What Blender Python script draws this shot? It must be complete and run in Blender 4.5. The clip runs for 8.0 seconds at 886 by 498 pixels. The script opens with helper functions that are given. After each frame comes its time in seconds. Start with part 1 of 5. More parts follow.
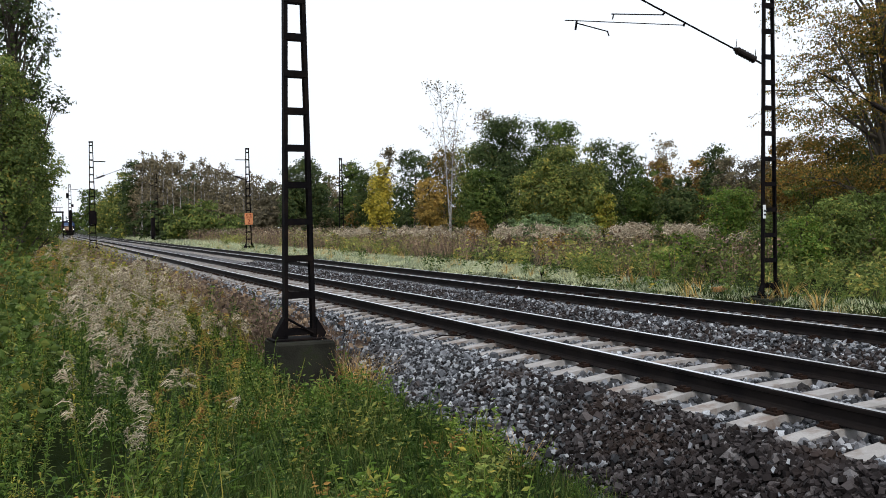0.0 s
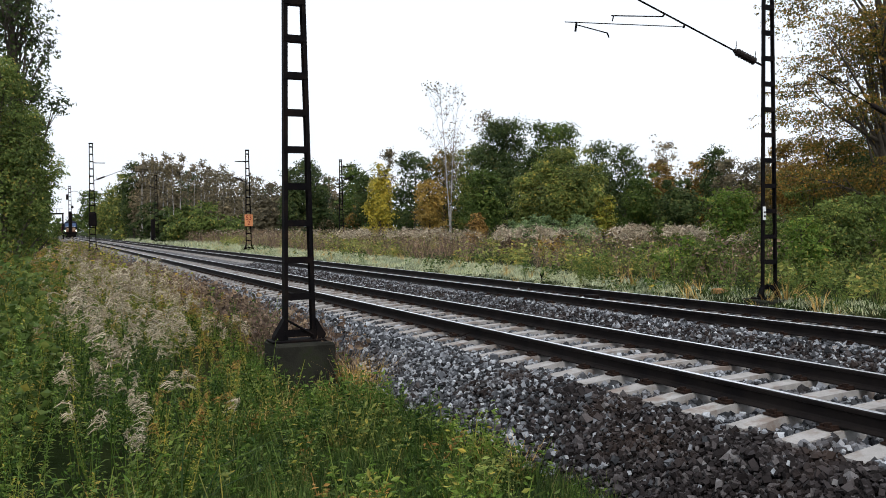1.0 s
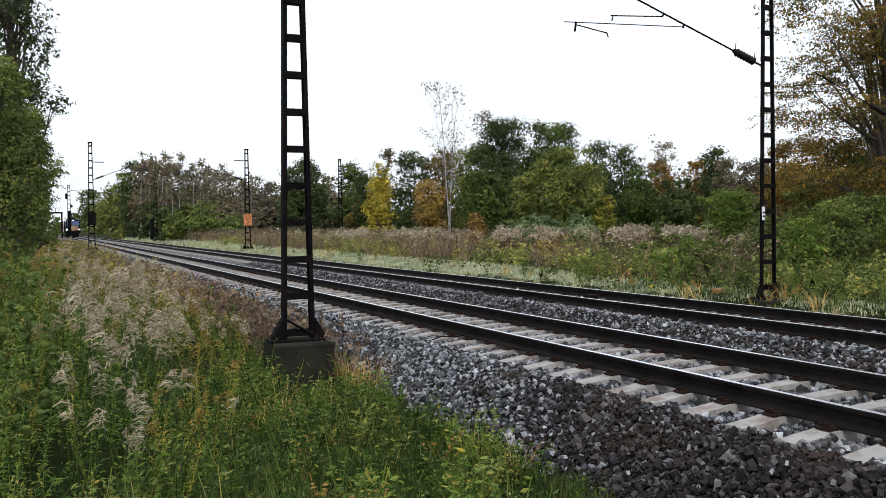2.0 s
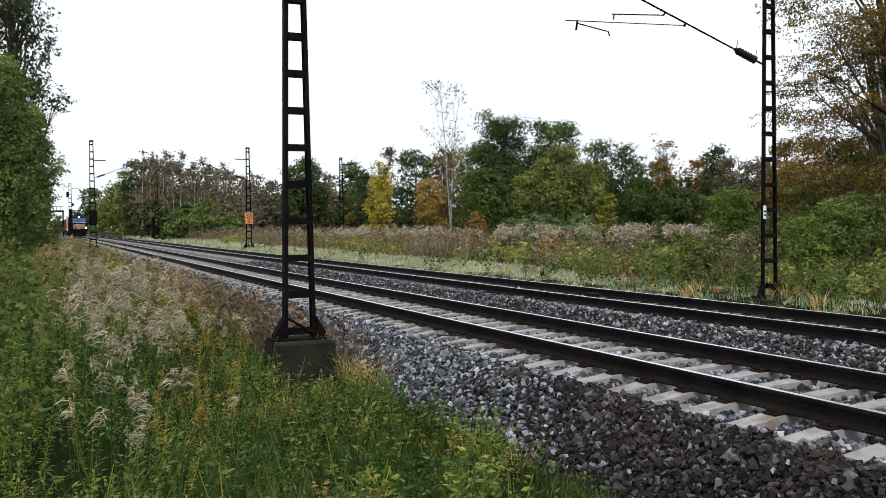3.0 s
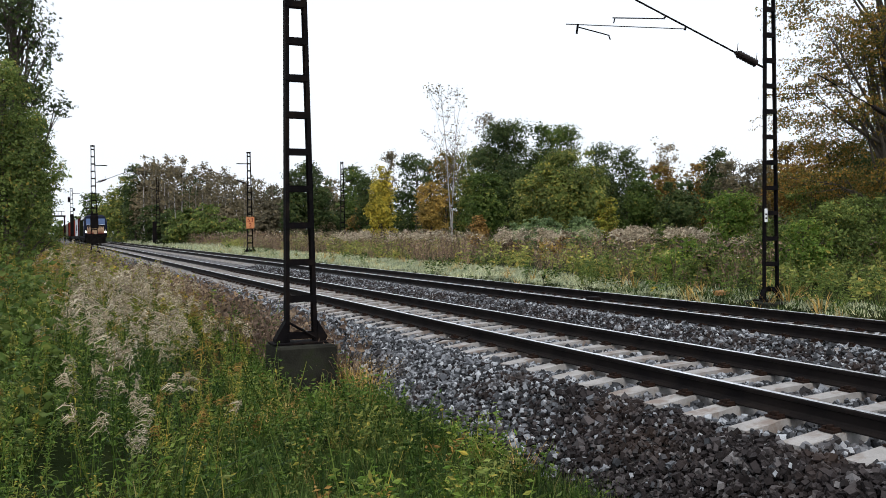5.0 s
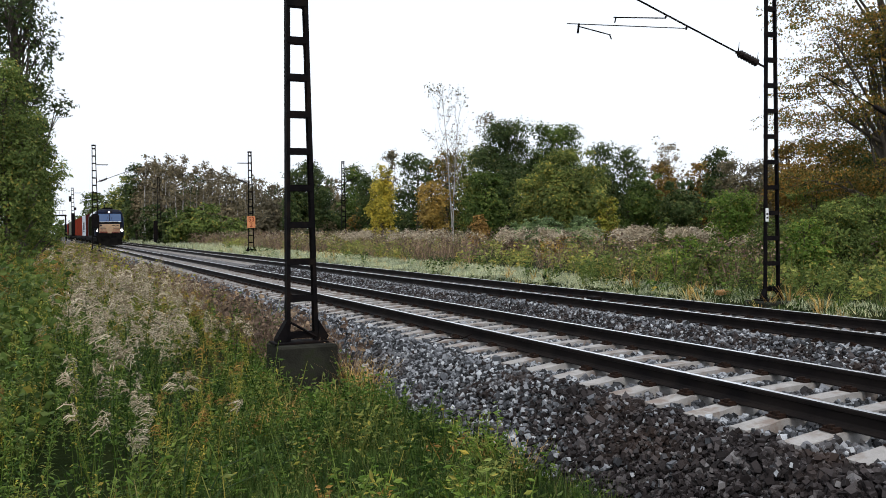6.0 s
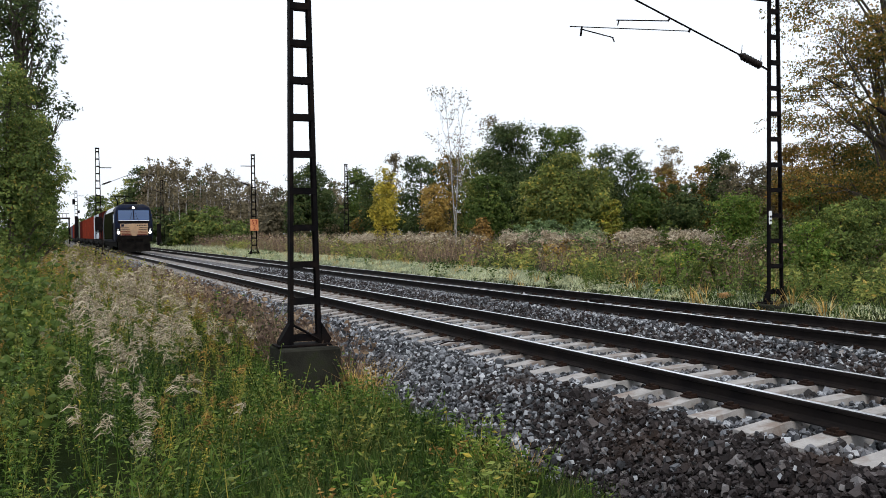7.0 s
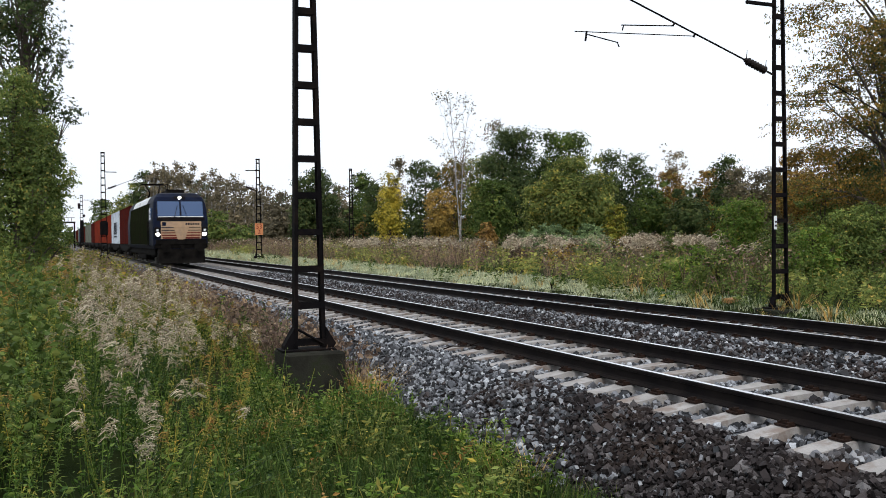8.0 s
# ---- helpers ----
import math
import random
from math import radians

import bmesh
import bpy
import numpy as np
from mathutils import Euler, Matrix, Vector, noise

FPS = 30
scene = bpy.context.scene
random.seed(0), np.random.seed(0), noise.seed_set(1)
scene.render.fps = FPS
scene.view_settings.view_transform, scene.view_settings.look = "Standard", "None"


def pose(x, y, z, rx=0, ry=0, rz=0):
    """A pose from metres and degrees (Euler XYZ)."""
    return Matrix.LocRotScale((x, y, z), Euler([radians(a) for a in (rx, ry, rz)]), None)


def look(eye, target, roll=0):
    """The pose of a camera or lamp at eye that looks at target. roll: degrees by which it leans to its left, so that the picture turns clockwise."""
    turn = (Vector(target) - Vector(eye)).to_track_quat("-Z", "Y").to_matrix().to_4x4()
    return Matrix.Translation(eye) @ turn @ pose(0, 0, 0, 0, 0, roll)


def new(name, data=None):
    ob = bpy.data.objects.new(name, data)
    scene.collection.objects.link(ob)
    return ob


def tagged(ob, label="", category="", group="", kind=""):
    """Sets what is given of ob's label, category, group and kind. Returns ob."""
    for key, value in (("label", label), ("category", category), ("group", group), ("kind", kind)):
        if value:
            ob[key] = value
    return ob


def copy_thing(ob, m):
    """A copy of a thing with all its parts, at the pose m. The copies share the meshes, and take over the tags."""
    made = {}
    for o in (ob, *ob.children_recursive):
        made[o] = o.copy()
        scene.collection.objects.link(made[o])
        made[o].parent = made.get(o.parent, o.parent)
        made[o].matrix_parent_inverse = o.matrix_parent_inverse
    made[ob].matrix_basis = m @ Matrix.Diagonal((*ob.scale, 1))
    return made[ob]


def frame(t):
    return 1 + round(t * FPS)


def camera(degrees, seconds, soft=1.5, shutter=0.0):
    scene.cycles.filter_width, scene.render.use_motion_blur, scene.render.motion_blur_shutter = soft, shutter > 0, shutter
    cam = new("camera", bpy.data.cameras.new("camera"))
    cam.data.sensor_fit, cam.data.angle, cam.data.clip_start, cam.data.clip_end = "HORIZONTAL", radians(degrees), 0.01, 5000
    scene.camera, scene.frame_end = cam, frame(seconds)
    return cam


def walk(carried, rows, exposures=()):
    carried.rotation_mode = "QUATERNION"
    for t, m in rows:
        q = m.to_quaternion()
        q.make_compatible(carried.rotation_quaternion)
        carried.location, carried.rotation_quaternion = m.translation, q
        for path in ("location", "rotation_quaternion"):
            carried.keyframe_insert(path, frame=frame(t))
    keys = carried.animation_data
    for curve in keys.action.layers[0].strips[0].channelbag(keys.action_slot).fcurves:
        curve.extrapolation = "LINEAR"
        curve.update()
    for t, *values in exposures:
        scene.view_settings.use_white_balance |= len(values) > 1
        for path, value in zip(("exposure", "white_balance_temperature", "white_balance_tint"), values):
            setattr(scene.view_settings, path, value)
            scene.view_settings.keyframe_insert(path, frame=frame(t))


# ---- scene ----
EYE = (0.0, 0.0, 1.464)


def view(pitch, roll, yaw):
    """The camera's pose, turned by yaw from the track's direction towards the right."""
    p, y = radians(pitch), radians(yaw)
    way = Vector((math.sin(y) * math.cos(p), math.cos(y) * math.cos(p), math.sin(p)))
    return look(EYE, Vector(EYE) + way * 10, roll)


cam = camera(51.63, 8.0, soft=0.8, shutter=0.4)
walk(cam, [(t, view(a, b, c)) for t, a, b, c in (
    (0, -1.474, -0.760, 24.009), (0.5, -1.429, -0.787, 24.003), (1, -1.377, -0.750, 24.015), (1.5, -1.361, -0.676, 24.077),
    (3, -1.484, -0.632, 23.999), (3.5, -1.359, -0.649, 23.955), (4, -1.306, -0.668, 23.971), (4.5, -1.220, -0.757, 23.965),
    (6, -1.271, -0.764, 23.866), (6.5, -1.204, -0.759, 23.811), (7, -1.094, -0.777, 23.682), (7.5, -0.924, -0.782, 23.586),
    (8, -0.802, -0.695, 23.405))])

# ---- world and light: a bright overcast afternoon ----
world = bpy.data.worlds.new("overcast_sky")
scene.world = world
world.use_nodes = True
wn = world.node_tree
wn.nodes.clear()
sky = wn.nodes.new("ShaderNodeTexSky")
sky.sky_type, sky.sun_disc = "NISHITA", False
SUN_ELEVATION, SUN_TURN = 52.0, 200.0
sky.sun_elevation, sky.sun_rotation = radians(SUN_ELEVATION), radians(SUN_TURN)
sky.dust_density, sky.air_density, sky.ozone_density = 6.0, 1.0, 1.0
pale = wn.nodes.new("ShaderNodeMix")
pale.data_type = "RGBA"
pale.inputs[0].default_value = 0.8
pale.inputs[7].default_value = (9.0, 9.6, 10.4, 1)
back = wn.nodes.new("ShaderNodeBackground")
back.inputs[1].default_value = 0.12
wout = wn.nodes.new("ShaderNodeOutputWorld")
wn.links.new(sky.outputs[0], pale.inputs[6])
wn.links.new(pale.outputs[2], back.inputs[0])
wn.links.new(back.outputs[0], wout.inputs[0])

sun_data = bpy.data.lights.new("sun", "SUN")
sun_data.energy, sun_data.angle, sun_data.color = 1.5, radians(22), (1.0, 0.96, 0.9)
sun = new("sun", sun_data)
e, r = radians(SUN_ELEVATION), radians(SUN_TURN)
sun.matrix_world = look((0, 0, 60), Vector((0, 0, 60)) - Vector((math.sin(r) * math.cos(e), math.cos(r) * math.cos(e), math.sin(e))))
scene.view_settings.exposure = 0.15


# ---- materials ----
def base(name):
    m = bpy.data.materials.new(name)
    m.use_nodes = True
    n = m.node_tree
    return m, n, n.nodes["Principled BSDF"]


def ramp(n, source, stops):
    c = n.nodes.new("ShaderNodeValToRGB")
    while len(c.color_ramp.elements) < len(stops):
        c.color_ramp.elements.new(0.5)
    for el, (at, col) in zip(c.color_ramp.elements, stops):
        el.position, el.color = at, (*col, 1)
    n.links.new(source, c.inputs[0])
    return c.outputs[0]


def noise_of(n, scale, detail=4.0, rough=0.55, world_space=True):
    t = n.nodes.new("ShaderNodeTexNoise")
    t.inputs["Scale"].default_value, t.inputs["Detail"].default_value, t.inputs["Roughness"].default_value = scale, detail, rough
    if world_space:
        g = n.nodes.new("ShaderNodeNewGeometry")
        n.links.new(g.outputs["Position"], t.inputs["Vector"])
    else:
        g = n.nodes.new("ShaderNodeTexCoord")
        n.links.new(g.outputs["Object"], t.inputs["Vector"])
    return t.outputs[0]


def mixed(n, factor, a, b, blend="MIX"):
    x = n.nodes.new("ShaderNodeMix")
    x.data_type, x.blend_type = "RGBA", blend
    for k, v in ((0, factor), (6, a), (7, b)):
        if isinstance(v, (int, float)):
            x.inputs[k].default_value = v
        elif isinstance(v, tuple):
            x.inputs[k].default_value = (*v, 1)
        else:
            n.links.new(v, x.inputs[k])
    return x.outputs[2]


def bump(n, bsdf, height, strength, distance=0.01):
    b = n.nodes.new("ShaderNodeBump")
    b.inputs["Strength"].default_value, b.inputs["Distance"].default_value = strength, distance
    n.links.new(height, b.inputs["Height"])
    n.links.new(b.outputs[0], bsdf.inputs["Normal"])


def surface(name, c1, c2, scale, rough=0.7, metal=0.0, fine=60.0, relief=0.3, depth=0.004, local=True, stain=None, stain_scale=1.5, gloss=0.10):
    """A worn surface: two colours in large blotches, fine grain over them, relief, and stains where given."""
    m, n, b = base(name)
    big = noise_of(n, scale, world_space=not local)
    col = ramp(n, big, ((0.35, c1), (0.65, c2)))
    grain = noise_of(n, fine, 2.0, world_space=not local)
    col = mixed(n, 0.25, col, ramp(n, grain, ((0.3, (0.45, 0.45, 0.45)), (0.7, (1.0, 1.0, 1.0)))), "MULTIPLY")
    if stain:
        s = noise_of(n, stain_scale, 6.0, 0.65, world_space=not local)
        f = ramp(n, s, ((0.5, (0, 0, 0)), (0.62, (1, 1, 1))))
        col = mixed(n, f, col, stain)
    n.links.new(col, b.inputs["Base Color"])
    b.inputs["Roughness"].default_value, b.inputs["Metallic"].default_value = rough, metal
    if not metal:
        b.inputs["Specular IOR Level"].default_value = gloss
    if relief:
        bump(n, b, grain, relief, depth)
    return m


def leafy(name, stops, through_light=0.35, patch=0.7, patch_scale=0.5, dark=(0.42, 0.46, 0.42), rough=0.55, level=1.0):
    """Leaves: each leaf takes its own colour, patches of the crown lean darker or lighter, light passes through."""
    m, n, b = base(name)
    g = n.nodes.new("ShaderNodeNewGeometry")
    stops = [(at, (min(r * 1.80 * level, 0.8), min(v * 1.85 * level, 0.8), min(u * 1.60 * level, 0.8))) for at, (r, v, u) in stops]
    col = ramp(n, g.outputs["Random Per Island"], stops)
    p = noise_of(n, patch_scale, 3.0)
    col = mixed(n, patch, col, ramp(n, p, ((0.35, dark), (0.65, (1.3, 1.22, 1.0)))), "MULTIPLY")
    n.links.new(col, b.inputs["Base Color"])
    b.inputs["Roughness"].default_value = rough
    b.inputs["Specular IOR Level"].default_value = 0.09
    t = n.nodes.new("ShaderNodeBsdfTranslucent")
    n.links.new(col, t.inputs[0])
    x = n.nodes.new("ShaderNodeMixShader")
    x.inputs[0].default_value = through_light
    n.links.new(b.outputs[0], x.inputs[1])
    n.links.new(t.outputs[0], x.inputs[2])
    n.links.new(x.outputs[0], n.nodes["Material Output"].inputs[0])
    return m


def stone_like(name, stops, mark=(0.06, 0.036, 0.024), marks=0.3):
    m, n, b = base(name)
    g = n.nodes.new("ShaderNodeNewGeometry")
    col = ramp(n, g.outputs["Random Per Island"], stops)
    grain = noise_of(n, 90.0, 3.0)
    col = mixed(n, 0.5, col, ramp(n, grain, ((0.3, (0.5, 0.5, 0.5)), (0.7, (1.2, 1.2, 1.2)))), "MULTIPLY")
    rust = ramp(n, noise_of(n, 1.3, 4.0), ((0.52, (0, 0, 0)), (0.7, (marks, marks, marks))))
    col = mixed(n, rust, col, mark)
    n.links.new(col, b.inputs["Base Color"])
    b.inputs["Roughness"].default_value = 0.75
    b.inputs["Specular IOR Level"].default_value = 0.12
    bump(n, b, grain, 0.4, 0.004)
    return m


M = {}
M["steel_dark"] = surface("weathered_dark_steel", (0.003, 0.0028, 0.0036), (0.007, 0.006, 0.0066), 6, 0.75, 0.0, 70, 0.3, 0.002, stain=(0.010, 0.007, 0.006), stain_scale=2.5, gloss=0.05)
M["rail_side"] = surface("dark_brown_rail_steel", (0.007, 0.006, 0.0065), (0.015, 0.012, 0.011), 3, 0.7, 0.0, 50, 0.4, 0.003, local=False, gloss=0.06)
M["rail_top"] = surface("polished_rail_steel", (0.80, 0.80, 0.83), (0.90, 0.90, 0.92), 8, 0.35, 1.0, 120, 0.0, 0.001, local=False)
M["sleeper"] = surface("pale_concrete", (0.265, 0.255, 0.248), (0.36, 0.348, 0.34), 5, 0.85, 0, 80, 0.35, 0.003, local=False, stain=(0.20, 0.165, 0.145), stain_scale=3.5)
M["clip"] = surface("rusty_clip_steel", (0.010, 0.007, 0.006), (0.026, 0.014, 0.010), 20, 0.8, 0.0)
M["plinth"] = surface("mossy_old_concrete", (0.014, 0.014, 0.011), (0.034, 0.034, 0.027), 3, 0.92, 0, 40, 0.6, 0.01, stain=(0.016, 0.022, 0.008), stain_scale=3)
M["stone_grey"] = stone_like("grey_ballast_stone", ((0.0, (0.018, 0.019, 0.021)), (0.38, (0.062, 0.066, 0.074)), (0.64, (0.150, 0.159, 0.178)), (0.88, (0.285, 0.302, 0.33)), (1.0, (0.46, 0.485, 0.52))))
M["stone_brown"] = stone_like("brownish_ballast_stone", ((0.0, (0.012, 0.010, 0.010)), (0.40, (0.017, 0.014, 0.0145)), (0.78, (0.040, 0.034, 0.035)), (0.94, (0.095, 0.087, 0.089)), (1.0, (0.18, 0.175, 0.18))), marks=0.3)


def bed_material():
    m, n, b = base("ballast_bed")
    g = n.nodes.new("ShaderNodeNewGeometry")
    v = n.nodes.new("ShaderNodeTexVoronoi")
    v.inputs["Scale"].default_value = 17.0
    n.links.new(g.outputs["Position"], v.inputs["Vector"])
    sep = n.nodes.new("ShaderNodeSeparateColor")
    n.links.new(v.outputs["Color"], sep.inputs[0])
    col = ramp(n, sep.outputs[0], ((0.0, (0.012, 0.011, 0.011)), (0.5, (0.055, 0.052, 0.053)), (1.0, (0.20, 0.20, 0.21))))
    col = mixed(n, 0.6, col, ramp(n, noise_of(n, 0.5, 4), ((0.35, (0.75, 0.66, 0.62)), (0.65, (1.1, 1.1, 1.12)))), "MULTIPLY")
    n.links.new(col, b.inputs["Base Color"])
    b.inputs["Roughness"].default_value = 0.85
    bump(n, b, v.outputs["Distance"], 1.0, 0.04)
    return m


def soil_material():
    m, n, b = base("grassy_soil")
    col = ramp(n, noise_of(n, 0.35, 8, 0.65), ((0.3, (0.010, 0.018, 0.005)), (0.5, (0.020, 0.030, 0.009)), (0.7, (0.036, 0.034, 0.014))))
    fine = noise_of(n, 14, 6, 0.7)
    col = mixed(n, 0.6, col, ramp(n, fine, ((0.3, (0.5, 0.5, 0.45)), (0.7, (1.3, 1.3, 1.2)))), "MULTIPLY")
    n.links.new(col, b.inputs["Base Color"])
    b.inputs["Roughness"].default_value = 0.95
    b.inputs["Specular IOR Level"].default_value = 0.03
    bump(n, b, fine, 1.0, 0.08)
    return m


M["bed"] = bed_material()
M["soil"] = soil_material()
M["bark"] = surface("grey_brown_bark", (0.05, 0.042, 0.034), (0.10, 0.085, 0.07), 3, 0.9, 0, 25, 0.7, 0.02)
M["birch_bark"] = surface("white_birch_bark", (0.30, 0.29, 0.275), (0.44, 0.42, 0.40), 2, 0.8, 0, 20, 0.4, 0.01, stain=(0.05, 0.045, 0.04), stain_scale=2.5)
M["twig"] = surface("grey_twigs", (0.10, 0.09, 0.085), (0.17, 0.155, 0.15), 2, 0.9, 0, 20, 0.2, 0.01)
G = {}
G["dark_green"] = leafy("dark_green_leaves", ((0, (0.026, 0.043, 0.020)), (0.5, (0.050, 0.076, 0.032)), (0.93, (0.088, 0.108, 0.050)), (1, (0.13, 0.12, 0.045))), level=0.66)
G["mid_green"] = leafy("mid_green_leaves", ((0, (0.030, 0.052, 0.016)), (0.5, (0.062, 0.098, 0.028)), (0.95, (0.110, 0.140, 0.048)), (1, (0.18, 0.16, 0.04))), level=0.72)
G["olive"] = leafy("olive_green_leaves", ((0, (0.040, 0.055, 0.018)), (0.5, (0.082, 0.105, 0.034)), (0.85, (0.135, 0.145, 0.052)), (1, (0.24, 0.19, 0.045))), level=1.0)
G["olive_weed"] = leafy("olive_weed_leaves", ((0, (0.070, 0.082, 0.030)), (0.5, (0.135, 0.148, 0.052)), (0.85, (0.20, 0.20, 0.07)), (1, (0.30, 0.21, 0.07))), 0.3, 0.6)
G["blue_green"] = leafy("greyish_green_willow_leaves", ((0, (0.045, 0.070, 0.040)), (0.5, (0.085, 0.125, 0.070)), (1, (0.15, 0.19, 0.11))))
G["bright_green"] = leafy("fresh_green_leaves", ((0, (0.045, 0.085, 0.018)), (0.5, (0.095, 0.155, 0.034)), (0.9, (0.15, 0.195, 0.055)), (1, (0.28, 0.23, 0.06))), level=0.78)
G["yellow"] = leafy("golden_yellow_leaves", ((0, (0.14, 0.13, 0.03)), (0.5, (0.27, 0.222, 0.040)), (1, (0.40, 0.31, 0.06))))
G["orange_brown"] = leafy("rusty_brown_leaves", ((0, (0.055, 0.040, 0.018)), (0.5, (0.125, 0.075, 0.026)), (0.85, (0.20, 0.11, 0.03)), (1, (0.20, 0.17, 0.05))))
G["tan"] = leafy("tan_orange_leaves", ((0, (0.10, 0.072, 0.026)), (0.5, (0.19, 0.125, 0.040)), (1, (0.28, 0.18, 0.055))), 0.35, 0.45)
G["shrub_green"] = leafy("plain_green_leaves", ((0, (0.034, 0.052, 0.018)), (0.5, (0.074, 0.102, 0.034)), (0.9, (0.118, 0.145, 0.050)), (1, (0.20, 0.155, 0.045))), 0.35, 0.7)
G["copper"] = leafy("green_and_copper_leaves", ((0, (0.036, 0.046, 0.016)), (0.4, (0.090, 0.085, 0.028)), (0.7, (0.155, 0.100, 0.030)), (1, (0.27, 0.14, 0.036))), level=0.85)
G["brown_grey"] = leafy("thin_brownish_leaves", ((0, (0.058, 0.050, 0.040)), (0.5, (0.098, 0.082, 0.064)), (1, (0.155, 0.122, 0.092))), 0.35, 0.5, 0.12)
G["straw"] = leafy("straw_seed_plumes", ((0, (0.11, 0.084, 0.068)), (0.5, (0.225, 0.182, 0.158)), (1, (0.38, 0.33, 0.305))), 0.3, 0.3, 1.5)
G["brown_weed"] = leafy("dry_brown_stalks", ((0, (0.045, 0.030, 0.029)), (0.5, (0.098, 0.066, 0.060)), (1, (0.20, 0.14, 0.11))), 0.2, 0.5, 0.4)
G["red_weed"] = leafy("rusty_red_weeds", ((0, (0.075, 0.046, 0.020)), (0.5, (0.16, 0.092, 0.034)), (1, (0.28, 0.165, 0.06))), 0.3, 0.5)
G["pale_grass"] = leafy("pale_dewy_grass", ((0, (0.13, 0.145, 0.09)), (0.5, (0.27, 0.295, 0.245)), (0.85, (0.37, 0.39, 0.36)), (1, (0.36, 0.31, 0.19))), 0.3, 0.7, 0.7)
G["grass"] = leafy("meadow_grass", ((0, (0.014, 0.030, 0.010)), (0.5, (0.038, 0.070, 0.022)), (0.92, (0.080, 0.115, 0.038)), (1, (0.17, 0.15, 0.07))), 0.25, 0.95, 1.5, level=0.75)
G["dry_grass"] = leafy("dry_tan_grass", ((0, (0.15, 0.086, 0.032)), (0.5, (0.28, 0.175, 0.065)), (1, (0.42, 0.30, 0.13))), 0.3, 0.3, 1.2)
G["yellow_green"] = leafy("yellowing_weed_leaves", ((0, (0.055, 0.066, 0.014)), (0.5, (0.125, 0.130, 0.026)), (0.85, (0.20, 0.185, 0.040)), (1, (0.28, 0.17, 0.04))), 0.3, 0.7, 0.9, level=1.0)
G["herb"] = leafy("low_herb_leaves", ((0, (0.008, 0.021, 0.005)), (0.5, (0.027, 0.054, 0.012)), (0.9, (0.080, 0.115, 0.032)), (0.97, (0.105, 0.130, 0.036)), (1, (0.20, 0.15, 0.04))), 0.22, 0.95, 1.2)

# ---- the lie of the land ----
D = 4.2


def centre(y):
    """The near track's middle line, east of the camera; the rails' tops lie at height 0."""
    c = np.clip(y, -60, 280)
    return 6.6245 + 1.21348e-4 * c ** 2 - 7.53517e-7 * c ** 3 + 1.48553e-9 * c ** 4 + 0.0213 * np.maximum(np.asarray(y) - 280, 0)


def land(x, y):
    lat = np.asarray(x) - centre(y)
    z = np.interp(lat, (-60, -14, -9, -6.5, -4.5, -2.9, -2.3, -1.0, D + 1.0, D + 2.2, D + 3.0, D + 5, D + 25, D + 200),
                  (0.5, 0.1, -0.15, -0.4, -0.74, -0.84, -0.84, -0.95, -0.95, -0.5, -0.2, -0.12, 0.0, 0.3))
    return z


def bed(lat):
    return np.interp(lat, (-2.75, -2.45, -1.68, -1.35, 0.9, 1.4, D / 2, D - 1.5, D + 1.4, D + 1.75, D + 2.4),
                     (-1.0, -0.80, -0.285, -0.262, -0.255, -0.215, -0.235, -0.195, -0.205, -0.24, -0.62))


rng = np.random.default_rng(7)


# ---- mesh helpers ----
def data_of(name, verts, faces, mats, index=None, smooth=False):
    """A mesh from arrays: verts (n,3), faces (m,4) or (m,3), or a list of such arrays."""
    me = bpy.data.meshes.new(name)
    blocks = faces if isinstance(faces, list) else [faces]
    loops = np.concatenate([f.reshape(-1) for f in blocks]).astype(np.int32)
    sizes = np.concatenate([np.full(len(f), f.shape[1]) for f in blocks])
    me.vertices.add(len(verts))
    me.vertices.foreach_set("co", np.asarray(verts, np.float32).reshape(-1))
    me.loops.add(len(loops))
    me.loops.foreach_set("vertex_index", loops)
    me.polygons.add(len(sizes))
    me.polygons.foreach_set("loop_start", np.concatenate(([0], np.cumsum(sizes)[:-1])).astype(np.int32))
    for m in mats:
        me.materials.append(m)
    if index is not None:
        me.polygons.foreach_set("material_index", np.asarray(index, np.int32))
    me.polygons.foreach_set("use_smooth", np.full(len(sizes), smooth))
    me.update(calc_edges=True)
    return me


def part(name, bm, material, parent, label=""):
    me = bpy.data.meshes.new(name)
    bm.to_mesh(me)
    bm.free()
    me.materials.append(material)
    ob = new(name, me)
    ob.parent = parent
    return tagged(ob, label)


def thing(name, m, label, category, group="", kind=""):
    ob = new(name)
    ob.matrix_basis = m
    return tagged(ob, label, category, group, kind)


def box(bm, x0, x1, y0, y1, z0, z1, bevel=0.0):
    vs = [bm.verts.new((x, y, z)) for x in (x0, x1) for y in (y0, y1) for z in (z0, z1)]
    fs = [bm.faces.new([vs[i] for i in f]) for f in ((0, 1, 3, 2), (4, 6, 7, 5), (0, 4, 5, 1), (2, 3, 7, 6), (0, 2, 6, 4), (1, 5, 7, 3))]
    if bevel:
        es = list({ed for f in fs for ed in f.edges})
        bmesh.ops.bevel(bm, geom=es, offset=bevel, segments=1, affect="EDGES")
    return bm


def boxed(*args):
    return box(bmesh.new(), *args)


